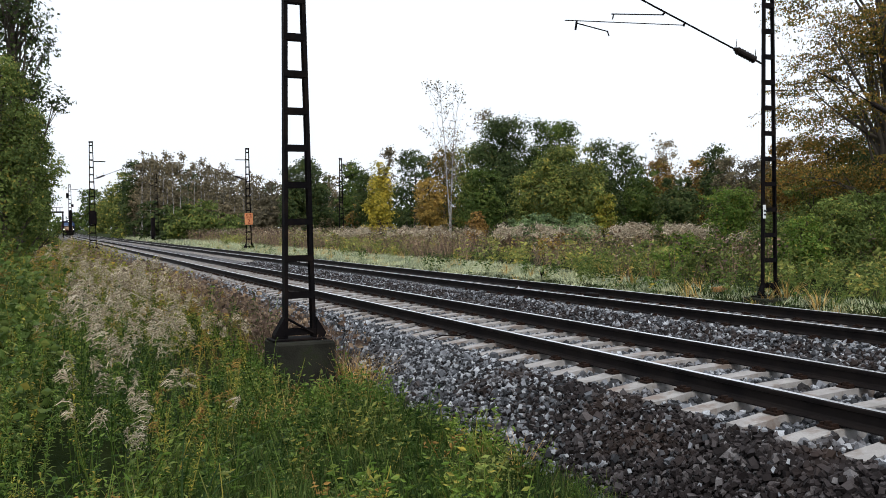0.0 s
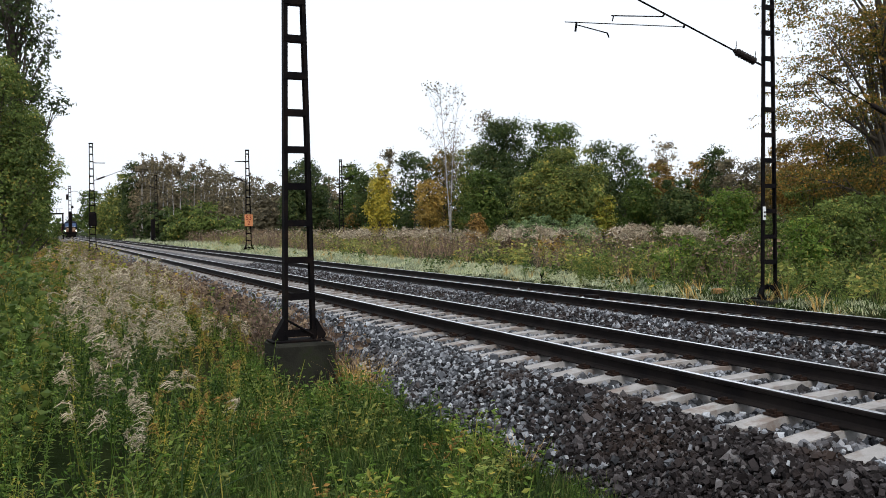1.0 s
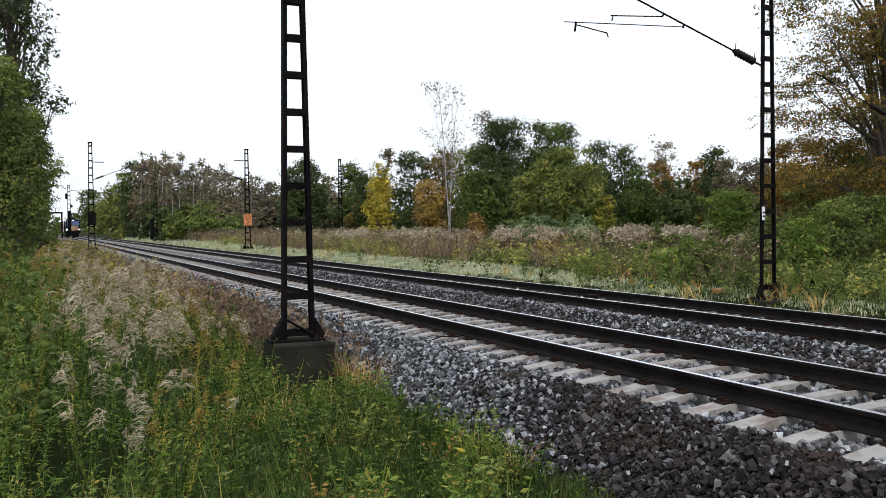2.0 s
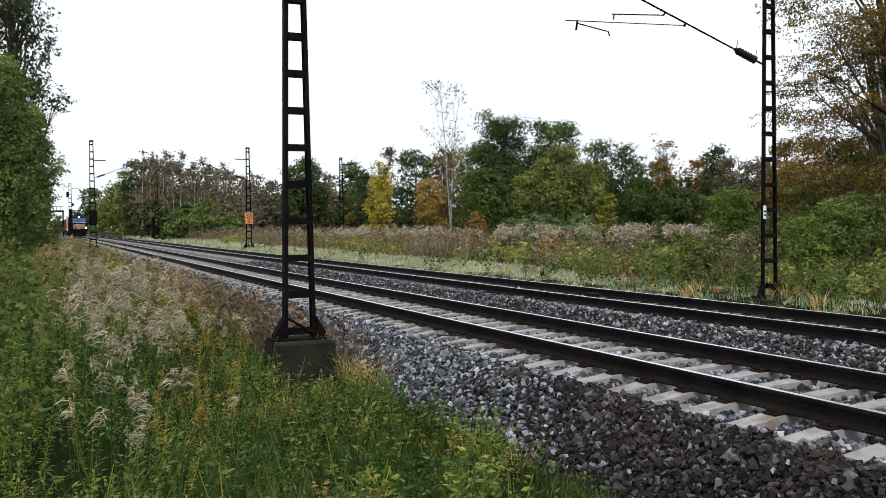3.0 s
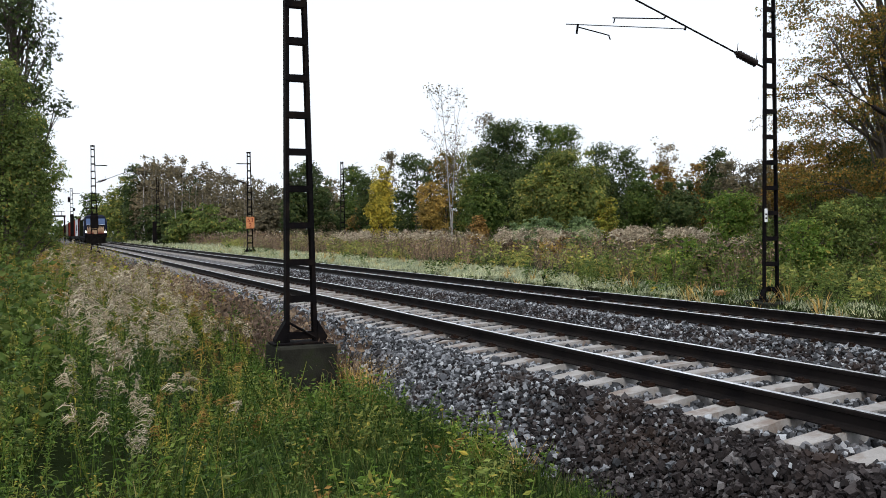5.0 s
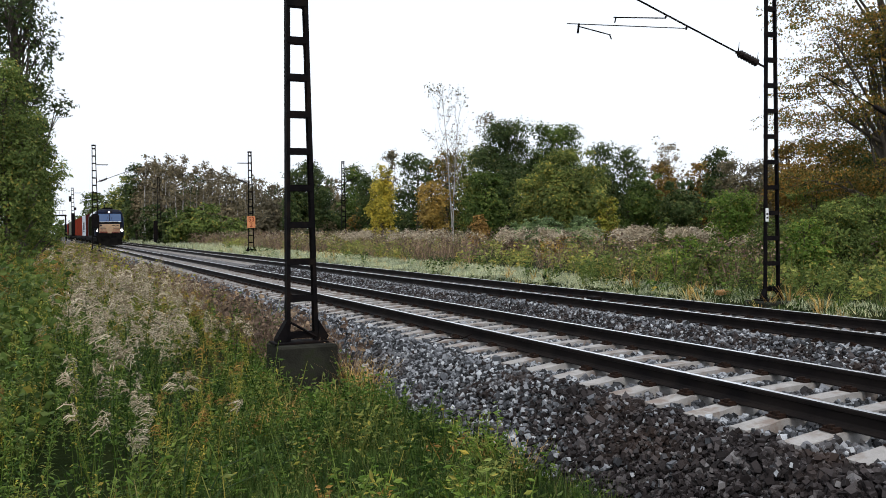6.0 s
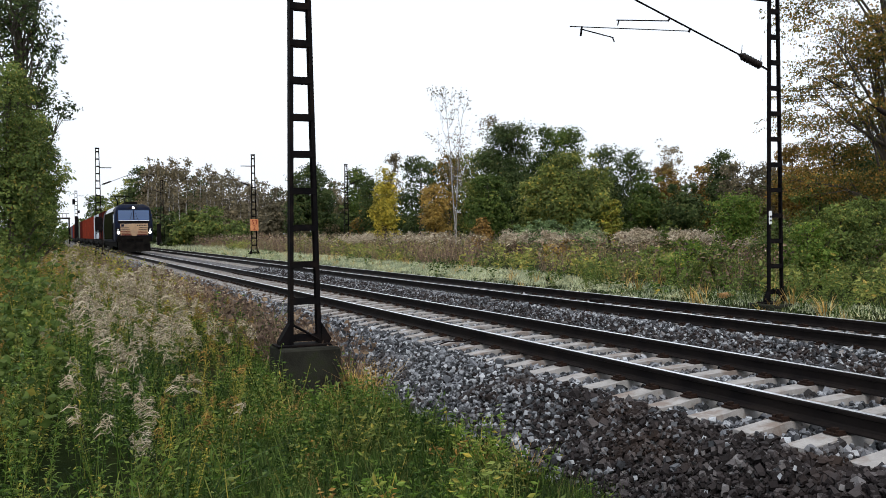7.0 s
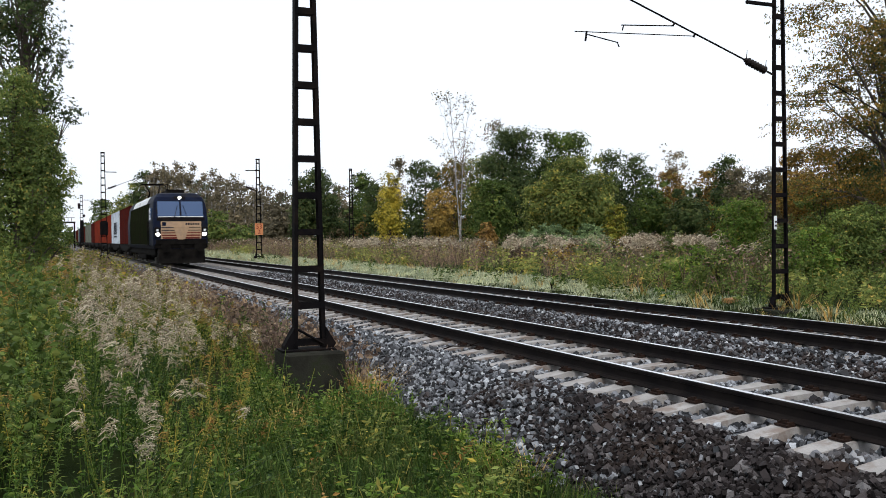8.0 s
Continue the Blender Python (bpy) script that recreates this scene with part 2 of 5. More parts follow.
def bar(bm, a, b, r, sides=8, r2=None):
    """A round bar from a to b."""
    a, b = Vector(a), Vector(b)
    q = (b - a).to_track_quat("Z", "Y")
    rings = []
    for c, rad in ((a, r), (b, r if r2 is None else r2)):
        rings.append([bm.verts.new(c + q @ Vector((math.cos(k * math.tau / sides) * rad, math.sin(k * math.tau / sides) * rad, 0))) for k in range(sides)])
    for k in range(sides):
        bm.faces.new((rings[0][k], rings[0][(k + 1) % sides], rings[1][(k + 1) % sides], rings[1][k]))
    bm.faces.new(rings[0][::-1])
    bm.faces.new(rings[1])
    return bm


def prism(bm, pts, x0, x1, axis="x"):
    """A flat outline pushed through from x0 to x1 along an axis."""
    def at(u, v, w):
        return (w, u, v) if axis == "x" else (u, w, v) if axis == "y" else (u, v, w)
    a = [bm.verts.new(at(u, v, x0)) for u, v in pts]
    b = [bm.verts.new(at(u, v, x1)) for u, v in pts]
    bm.faces.new(a[::-1])
    bm.faces.new(b)
    for k in range(len(pts)):
        bm.faces.new((a[k], a[(k + 1) % len(pts)], b[(k + 1) % len(pts)], b[k]))
    bmesh.ops.recalc_face_normals(bm, faces=bm.faces[:])
    return bm


# ---- ground, ballast bed ----
def graded(lo, hi, fine_lo, fine_hi, fine, growth=1.35):
    mid = list(np.arange(fine_lo, fine_hi + 1e-6, fine))
    step, v = fine, fine_hi
    while v < hi:
        step *= growth
        v += step
        mid.append(v)
    step, v = fine, fine_lo
    while v > lo:
        step *= growth
        v -= step
        mid.insert(0, v)
    return np.array(mid)


def build_ground():
    xs, ys = graded(-2500, 2500, -8, 22, 0.3), graded(-2500, 2500, 0, 40, 0.4)
    X, Y = np.meshgrid(xs, ys, indexing="ij")
    Z = land(X, Y)
    near = np.exp(-((X - 5) / 40) ** 2 - ((Y - 20) / 60) ** 2)
    lump = np.array([noise.noise((x * 0.8, y * 0.8, 3.0)) for x, y in zip(X.ravel(), Y.ravel())]).reshape(X.shape)
    Z = Z + 0.09 * lump * near
    n, k = X.shape
    i = np.arange(n * k).reshape(n, k)
    F = np.stack([i[:-1, :-1], i[1:, :-1], i[1:, 1:], i[:-1, 1:]], -1).reshape(-1, 4)
    ob = new("ground", data_of("ground", np.stack([X, Y, Z], -1).reshape(-1, 3), F, [M["soil"]], smooth=True))
    tagged(ob, "dark soil with patchy green grass beside the railway", "ground", kind="structure")


def build_bed():
    lats = np.array([-2.75, -2.6, -2.45, -2.25, -2.0, -1.8, -1.68, -1.35, -0.6, 0, 0.6, 1.4, 2.1, 2.8, 3.5, D, 5.0, D + 1.4, D + 1.75, D + 2.1, D + 2.4])
    ys = np.concatenate((np.arange(-30, 60, 0.5), np.arange(60, 600, 4.0)))
    L, Y = np.meshgrid(lats, ys, indexing="ij")
    Z = bed(L) - 0.055
    X = centre(Y) + L
    n, k = X.shape
    i = np.arange(n * k).reshape(n, k)
    F = np.stack([i[:-1, :-1], i[1:, :-1], i[1:, 1:], i[:-1, 1:]], -1).reshape(-1, 4)
    ob = new("track_bed", data_of("track_bed", np.stack([X, Y, Z], -1).reshape(-1, 3), F, [M["bed"]], smooth=True))
    tagged(ob, "bed of crushed grey stone carrying two tracks", "ballast bed", kind="structure")


build_ground()
build_bed()

# ---- rails ----
RAIL = ((-0.075, -0.172), (0.075, -0.172), (0.075, -0.160), (0.020, -0.145), (0.0085, -0.125), (0.0085, -0.050), (0.034, -0.040),
        (0.036, -0.012), (0.028, -0.002), (-0.028, -0.002), (-0.036, -0.012), (-0.034, -0.040), (-0.0085, -0.050), (-0.0085, -0.125),
        (-0.020, -0.145), (-0.075, -0.160))


def swept(name, outline, lat, mats, y0=-25.0, y1=590.0, step=4.0):
    ys = np.arange(y0, y1 + 0.1, step)
    o = np.array(outline)
    k = len(o)
    V = np.stack([np.repeat(centre(ys) + lat, k) + np.tile(o[:, 0], len(ys)), np.repeat(ys, k), np.tile(o[:, 1], len(ys))], -1)
    a = np.arange(len(ys) - 1)[:, None] * k
    j = np.arange(k)[None, :]
    F = np.stack([a + j, a + (j + 1) % k, a + k + (j + 1) % k, a + k + j], -1).reshape(-1, 4)
    return data_of(name, V, F[:, ::-1], mats)


def build_rail(track, lat):
    r = new("rail", swept("rail", RAIL, lat, [M["rail_side"]]))
    r.parent = track
    t = new("running_surface", swept("running_surface", ((-0.027, -0.003), (0.027, -0.003), (0.024, 0.0), (-0.024, 0.0)), lat, [M["rail_top"]]))
    t.parent = r
    tagged(t, "bright polished running surface")


near_track = thing("railway_track", Matrix(), "near railway track with dark rails on pale concrete sleepers", "railway track", "railway tracks")
far_track = thing("railway_track", Matrix(), "far railway track with dark rails, sleepers half buried", "railway track", "railway tracks")
for track, mid in ((near_track, 0.0), (far_track, D)):
    for side in (-0.7525, 0.7525):
        build_rail(track, mid + side)


# ---- masts ----
def mast_base(height, foot=0.46, top=0.24, plinth=True, step=0.53, first=0.04, label="", taper_end=8.0, flange=0.055, depth=0.07, foot_wing=0.15):
    """A riveted ladder mast: two channel uprights, batten plates between them, gussets at the foot."""
    t = thing("catenary_mast", Matrix(), label, "mast", "catenary masts")
    def half(z):
        return (foot + (top - foot) * z / taper_end) / 2
    n = 6
    for s in (-1, 1):
        bm = bmesh.new()
        rows = []
        for k in range(n + 1):
            z = height * k / n
            h = half(z) * s
            w, f = flange * -s, depth
            pts = ((h, -f), (h + w, -f), (h + w, -f + 0.012), (h + 0.012 * -s, -f + 0.012), (h + 0.012 * -s, f - 0.012), (h + w, f - 0.012), (h + w, f), (h, f))
            rows.append([bm.verts.new((x, y, z)) for x, y in pts])
        for a, b in zip(rows, rows[1:]):
            for k in range(8):
                bm.faces.new((a[k], a[(k + 1) % 8], b[(k + 1) % 8], b[k]))
        bm.faces.new(rows[0])
        bm.faces.new(rows[-1])
        bmesh.ops.recalc_face_normals(bm, faces=bm.faces[:])
        part("upright", bm, M["steel_dark"], t)
    z = first
    while z < height - 0.1:
        h = half(z)
        for f in (-depth - 0.008, depth):
            part("batten", boxed(-h + 0.004, h - 0.004, f, f + 0.008, z, z + 0.09), M["steel_dark"], t)
        z += step
    for s in (-1, 1):
        h = foot / 2 * s
        bm = prism(bmesh.new(), ((h, 0.0), (h + foot_wing * s, 0.0), (h + foot_wing * s, 0.05), (h, 0.15 + foot_wing)), -depth - 0.02, depth + 0.02, "y")
        part("gusset", bm, M["steel_dark"], t)
    bm = bmesh.new()
    bar(bm, (-foot / 2 + 0.05, -0.09, 0.28), (foot / 2 - 0.05, -0.09, 0.06), 0.02, 6)
    part("foot_brace", bm, M["steel_dark"], t)
    part("base_plate", boxed(-foot / 2 - foot_wing - 0.05, foot / 2 + foot_wing + 0.05, -0.2, 0.2, -0.03, 0.0, 0.006), M["steel_dark"], t)
    part("cap", boxed(-top / 2 - 0.02, top / 2 + 0.02, -0.12, 0.12, height, height + 0.10, 0.01), M["steel_dark"], t)
    return t


def cantilever(mast, side, z0, reach, rise, tube=0.018, extend=0.0):
    """The bracket that holds the wire: a slanted tube with an insulator, the registration arm and the light steady arm."""
    def at(u, v):
        return (side * (0.12 + u), 0.0, z0 + v)
    k = rise / reach
    bm = bmesh.new()
    bar(bm, at(0.75, 0.75 * k), at(reach + extend, rise + extend * k), tube)
    b = part("bracket_tube", bm, M["steel_dark"], mast)
    bm = bmesh.new()
    bar(bm, at(0.0, 0.0), at(0.28, 0.28 * k), 0.022)
    for j in range(7):
        u = 0.26 + j * 0.07
        bar(bm, at(u, u * k), at(u + 0.045, (u + 0.045) * k), 0.085, 10, 0.06)
    bar(bm, at(0.26, 0.26 * k), at(0.78, 0.78 * k), 0.04)
    part("insulator", bm, M["insulator"], mast, "dark ribbed insulator")
    for u in (0.24, 0.74):
        bm = bmesh.new()
        bar(bm, at(u, u * k), at(u - 0.03, u * k + 0.22), 0.012, 6, 0.004)
        part("arcing_horn", bm, M["steel_dark"], mast)
    u = reach * 0.645
    bm = bmesh.new()
    bar(bm, at(u, u * k), at(u + 0.03, u * k - 0.07), 0.022)
    part("clamp", bm, M["steel_dark"], mast)
    zr = u * k - 0.05
    bm = bmesh.new()
    bar(bm, at(u, zr), at(reach + 1.66, zr - 0.12), 0.009)
    part("registration_arm", bm, M["steel_dark"], mast)
    bm = bmesh.new()
    bar(bm, at(reach + 1.4, zr - 0.10), at(reach + 1.43, zr - 0.28), 0.02)
    bar(bm, at(reach + 1.43, zr - 0.15), at(reach + 0.7, zr - 0.26), 0.011, 6)
    bar(bm, at(reach + 0.72, zr - 0.25), at(reach + 0.68, zr - 0.34), 0.012, 6)
    part("steady_arm", bm, M["steel_dark"], mast)
    u2 = reach * 0.80
    bm = bmesh.new()
    bar(bm, at(u2, u2 * k), at(u2 + 0.05, u2 * k - 0.06), 0.02)
    bar(bm, at(u2 + 0.05, u2 * k - 0.06), at(u2 + 1.25, u2 * k - 0.14), 0.012, 6)
    bar(bm, at(u2 + 1.2, u2 * k - 0.14), at(u2 + 1.23, u2 * k - 0.24), 0.012, 6)
    part("support_rod", bm, M["steel_dark"], mast)


M["insulator"] = surface("brown_glazed_porcelain", (0.008, 0.006, 0.006), (0.016, 0.011, 0.010), 8, 0.5, 0, 60, 0.0)
M["sign_orange"] = surface("faded_orange_paint", (0.50, 0.20, 0.09), (0.60, 0.26, 0.12), 4, 0.6, 0, 60, 0.1, 0.001)
M["sign_ink"] = surface("dark_red_lettering", (0.16, 0.02, 0.015), (0.20, 0.03, 0.02), 4, 0.6, 0, 60, 0.0)
M["white_plate"] = surface("white_enamel", (0.68, 0.70, 0.74), (0.78, 0.80, 0.82), 6, 0.4, 0, 60, 0.05, 0.001)


def place(ob, x, y, z, turn=0.0):
    ob.matrix_basis = pose(x, y, z, 0, 0, turn)
    return ob


def concrete_plinth(x, y, z0, z1, half=0.42, label="mossy weathered concrete foundation block under the mast"):
    bm = boxed(-half, half, -half, half, z0, z1, 0.03)
    for v in bm.verts:
        v.co.x += 0.012 * noise.noise(v.co * 3)
    me = bpy.data.meshes.new("foundation_block")
    bm.to_mesh(me)
    bm.free()
    me.materials.append(M["plinth"])
    ob = new("foundation_block", me)
    ob.matrix_basis = pose(x, y, 0)
    tagged(ob, label, "foundation")


mast_a = place(mast_base(8.0, 0.47, 0.22, label="dark riveted ladder mast on a concrete block beside the track"), 3.47, 12.95, -0.13)
concrete_plinth(3.47, 12.95, -1.1, -0.16)
mast_b = place(mast_base(7.6, 0.39, 0.22, first=0.17, flange=0.035, depth=0.042, foot_wing=0.07, label="dark steel ladder mast with wire bracket beyond the far track"), 14.05, 14.75, -0.1)
concrete_plinth(14.05, 14.75, -0.5, -0.13, 0.4, "low concrete foundation hidden in the grass")
cantilever(mast_b, -1, 4.82, 3.15, 1.10, extend=0.9)
part("top_arm", boxed(-0.85, -0.1, -0.03, 0.03, 6.24, 6.31, 0.01), M["steel_dark"], mast_b)
plate = boxed(-0.24, -0.16, -0.095, -0.082, 1.62, 1.90, 0.005)
plate_ob = part("enamel_plate", plate, M["white_plate"], mast_b, "small white enamel plate")
for zz in (1.68, 1.76):
    part("dark_mark", boxed(-0.225, -0.175, -0.099, -0.0955, zz, zz + 0.04), M["steel_dark"], plate_ob)
mast_c = place(mast_base(7.2, 0.44, 0.24, label="ladder mast with an orange distance board beyond the far track"), 14.38, 67.4, 0.03)
cantilever(mast_c, -1, 4.95, 3.3, 1.2)
bm = boxed(-0.9, -0.10, -0.03, 0.03, 6.40, 6.46)
part("top_arm", bm, M["steel_dark"], mast_c)
board = part("distance_board", boxed(-0.30, 0.30, -0.15, -0.125, 1.68, 2.54, 0.01), M["sign_orange"], mast_c, "faded orange board reading 53 over 2")


def lettering(text, size, parent, m):
    cu = bpy.data.curves.new("digits", "FONT")
    cu.body, cu.size, cu.align_x, cu.extrude = text, size, "CENTER", 0.002
    tmp = bpy.data.objects.new("tmp", cu)
    scene.collection.objects.link(tmp)
    me = bpy.data.meshes.new_from_object(tmp.evaluated_get(bpy.context.evaluated_depsgraph_get()))
    bpy.data.objects.remove(tmp)
    me.materials.clear()
    me.materials.append(M["sign_ink"])
    ob = new("digits", me)
    ob.parent = parent
    ob.matrix_basis = m
    return ob


lettering("53", 0.46, board, pose(0, -0.154, 2.15, 90, 0, 0))
lettering("2", 0.46, board, pose(0, -0.154, 1.76, 90, 0, 0))
mast_d = place(mast_base(7.7, 0.5, 0.26, label="ladder mast with a dark equipment box beside the near track"), 3.86, 71.2, 0.1)
cantilever(mast_d, 1, 5.05, 3.2, 1.25)
part("top_arm", boxed(0.1, 0.95, -0.03, 0.03, 6.32, 6.38), M["steel_dark"], mast_d)
part("equipment_box", boxed(-0.27, 0.27, -0.36, -0.09, 1.75, 2.7, 0.03), M["steel_dark"], mast_d, "dark metal equipment box")
mast_e = place(mast_base(8.6, 0.6, 0.3, label="distant dark mast beyond the far track"), 14.75, 126.0, 0.1)
part("equipment_box", boxed(-0.7, -0.25, -0.3, 0.3, 0.1, 2.9, 0.03), M["steel_dark"], mast_e)
cantilever(mast_e, -1, 7.0, 3.2, 1.1)
mast_f = place(mast_base(7.2, 0.5, 0.3, label="distant mast with signal equipment beside the near track"), 4.25, 128.0, 0.1)
part("signal_box", boxed(-0.22, 0.22, -0.40, -0.1, 1.2, 4.0, 0.04), M["steel_dark"], mast_f)
part("signal_head", boxed(-0.46, -0.16, -0.40, -0.1, 5.5, 6.2, 0.03), M["steel_dark"], mast_f)
part("top_arm", boxed(0.1, 1.0, -0.03, 0.03, 6.6, 6.66), M["steel_dark"], mast_f)
part("lower_arm", boxed(0.12, 0.42, -0.15, 0.15, 4.4, 4.75, 0.02), M["steel_dark"], mast_f)
mast_g = place(mast_base(7.6, 0.5, 0.26, label="distant mast of a side line among trees"), 27.9, 87.4, 0.6)
cantilever(mast_g, 1, 5.6, 3.2, 1.2)
part("top_arm", boxed(0.1, 1.0, -0.03, 0.03, 7.0, 7.06), M["steel_dark"], mast_g)
mast_h = place(mast_base(7.6, 0.46, 0.24, label="ladder mast of the side line beside a tall tree"), 23.2, 19.2, -0.05, -10)
cantilever(mast_h, -1, 4.55, 2.6, 1.25)
gantry = thing("signal_gantry", pose(4.1, 240, 0), "distant dark steel gantry beside the track", "gantry")
for sx in (-2.1, 2.2):
    part("post", boxed(sx - 0.17, sx + 0.17, -0.2, 0.2, -0.3, 5.9, 0.02), M["steel_dark"], gantry)
part("beam", boxed(-2.35, 2.45, -0.2, 0.2, 5.7, 6.1, 0.02), M["steel_dark"], gantry)
for sx in (-1.6, -0.8, 0.0, 0.8, 1.6):
    part("railing_post", boxed(sx - 0.05, sx + 0.05, -0.05, 0.05, 6.1, 7.1), M["steel_dark"], gantry)
part("railing", boxed(-2.2, 2.3, -0.04, 0.04, 7.0, 7.1), M["steel_dark"], gantry)


# ---- plants ----
def turned(n, tilt=1.0):
    """n random frames: a leaf's length and width directions."""
    a = rng.normal(size=(n, 3))
    a[:, 2] *= tilt
    a /= np.linalg.norm(a, axis=1)[:, None] + 1e-9
    b = np.cross(a, rng.normal(size=(n, 3)))
    b /= np.linalg.norm(b, axis=1)[:, None] + 1e-9
    return a, b


def leaf_quads(P, size, slim=0.55, tilt=0.7, facing=None):
    """Pointed leaves at P, two halves folded along the midrib; facing turns their upper sides that way."""
    n = len(P)
    if facing is None:
        a, b = turned(n, tilt)
    else:
        a = np.cross(facing, rng.normal(size=(n, 3)))
        a /= np.linalg.norm(a, axis=1)[:, None] + 1e-9
        b = np.cross(facing, a)
        b /= np.linalg.norm(b, axis=1)[:, None] + 1e-9
    L = (size * rng.uniform(0.6, 1.35, n))[:, None]
    nrm = np.cross(a, b)
    V = np.stack([P - a * L * 0.5, P + b * L * slim * 0.5 + nrm * L * 0.08, P + a * L * 0.5, P - b * L * slim * 0.5 + nrm * L * 0.08], 1)
    return V.reshape(-1, 3), np.arange(n * 4).reshape(n, 4)


def leaf_points(P, size, facing, slim=0.75):
    """Small far leaves at P, three corners each."""
    n = len(P)
    a = np.cross(facing, rng.normal(size=(n, 3)))
    a /= np.linalg.norm(a, axis=1)[:, None] + 1e-9
    b = np.cross(facing, a)
    b /= np.linalg.norm(b, axis=1)[:, None] + 1e-9
    L = (size * rng.uniform(0.6, 1.4, n))[:, None]
    V = np.stack([P + a * L * 0.6, P - a * L * 0.4 + b * L * slim * 0.5, P - a * L * 0.4 - b * L * slim * 0.5], 1)
    return V.reshape(-1, 3), np.arange(n * 3).reshape(n, 3)


def tube(pts, radii, sides=5):
    pts = np.asarray(pts, float)
    d = np.gradient(pts, axis=0)
    d /= np.linalg.norm(d, axis=1)[:, None] + 1e-9
    ref = np.where(np.abs(d[:, 2:3]) > 0.9, np.array([[1.0, 0, 0]]), np.array([[0, 0, 1.0]]))
    u = np.cross(d, ref)
    u /= np.linalg.norm(u, axis=1)[:, None] + 1e-9
    w = np.cross(d, u)
    an = np.arange(sides) * math.tau / sides
    V = pts[:, None] + np.asarray(radii)[:, None, None] * (u[:, None] * np.cos(an)[None, :, None] + w[:, None] * np.sin(an)[None, :, None])
    k = len(pts)
    a = np.arange(k - 1)[:, None] * sides
    j = np.arange(sides)[None]
    F = np.stack([a + j, a + (j + 1) % sides, a + sides + (j + 1) % sides, a + sides + j], -1).reshape(-1, 4)
    return V.reshape(-1, 3), F


def join(blocks):
    V, F, o = [], [], 0
    for v, f in blocks:
        V.append(v)
        F.append(f + o)
        o += len(v)
    return np.concatenate(V), np.concatenate(F)


def polar(bearing, dist):
    b = radians(bearing)
    return math.sin(b) * dist, math.cos(b) * dist


def unit(v):
    return v / (np.linalg.norm(v, axis=1)[:, None] + 1e-9)


def tree(bearing, dist, top, half, foliage, label, name="tree", low=0.0, cover=4.0, leaf=0.0022, bark="bark", lobes=32, spread=0.15, limbs=12,
         lean=0.0, category="tree", deep=None, shell=0.45, group="", ground=None, body=0.4, twigs=3, droop=0.0, flat=0.8, per=22, reach=1.0, fine=False, taper=0.35):
    """A tapered trunk, limbs to the lobes of the crown, and leafy sprays that grow outwards from every lobe."""
    x, y = polar(bearing, dist)
    z = float(land(x, y)) if ground is None else ground
    H = top - z
    c0 = low * H
    deep = deep or half
    size = leaf * dist
    count = int(cover * 0.78 * 2 * half * (H - c0) / ((0.3 if fine else 0.36) * size * size))
    th, h = rng.uniform(0, math.tau, lobes), rng.uniform(0, 0.97, lobes) ** 0.9
    prof = np.sqrt(np.clip(1 - (h - 0.42) ** 2 / 0.40, 0.05, 1)) * (1.0 + taper * (0.4 - h))
    rad = prof * (shell + (1 - shell) * rng.uniform(0, 1, lobes)) * rng.uniform(0.7, 1.0, lobes)
    R = spread * H * rng.uniform(0.55, 1.2, lobes)
    C = np.stack([np.cos(th) * rad * half, np.sin(th) * rad * deep, c0 + h * (H - c0)], -1)
    pull = np.clip(1 - 0.55 * R / half, 0.4, 1)
    C[:, :2] *= pull[:, None]
    C[:, 2] = np.clip(C[:, 2], c0 + R * 0.5, H - R * 0.75)
    C[0] = (lean * 0.5, 0, H - R[0] * 0.8)
    C[:, 0] += lean * (C[:, 2] / H)
    wood = []
    top_r = 0.012 * H
    tp = np.stack([np.linspace(0, lean, 7) + rng.normal(0, 0.012 * H, 7) * np.linspace(0, 1, 7), rng.normal(0, 0.012 * H, 7) * np.linspace(0, 1, 7), np.linspace(-0.2, H * 0.9, 7)], -1)
    wood.append(tube(tp, np.linspace(top_r * 1.5, 0.012, 7), 7))
    # sprays: root, direction and length
    share = R ** 2 / np.sum(R ** 2)
    sprays = max(lobes, count // per)
    own = rng.choice(lobes, sprays, p=share)
    out = C[own] * np.array([1, 1, 0.0])
    d = unit(rng.normal(size=(sprays, 3)) + 0.5 * unit(out) + np.array([0, 0, 0.25]))
    d[:, 2] *= flat
    root = C[own] + d * (R[own] * rng.uniform(0.0, 0.62, sprays) ** 0.8)[:, None]
    d[:, 2] -= droop
    length = R[own] * rng.uniform(0.3, 0.75, sprays) * reach
    for i in range(min(limbs, lobes)):
        end = C[i]
        f = np.clip(end[2] / H - rng.uniform(0.12, 0.3), 0.06, 0.85)
        start = np.array([np.interp(f, np.linspace(0, 0.9, 7), tp[:, k]) for k in range(3)])
        mid = (start + end) / 2 + rng.normal(0, 0.03 * H, 3) + np.array([0, 0, 0.03 * H])
        t = np.linspace(0, 1, 5)[:, None]
        path = (1 - t) ** 2 * start + 2 * t * (1 - t) * mid + t ** 2 * end
        wood.append(tube(path, np.linspace(top_r * (1 - f) * 0.6 + 0.012, 0.008, 5), 5))
        mine = np.where(own == i)[0][:twigs]
        for j in mine:
            e2 = root[j] + d[j] * length[j]
            wood.append(tube(np.stack([path[3], (path[3] * 0.4 + root[j] * 0.6) + rng.normal(0, 0.01 * H, 3), e2]), (0.016, 0.010, 0.004), 3))
    k = rng.integers(0, sprays, count)
    t = rng.uniform(0, 1, count) ** 0.75
    P = root[k] + d[k] * (length[k] * t)[:, None] + rng.normal(size=(count, 3)) * np.array([1, 1, 0.65 * flat]) * (R[own[k]] * 0.17 * (1.15 - 0.6 * t))[:, None]
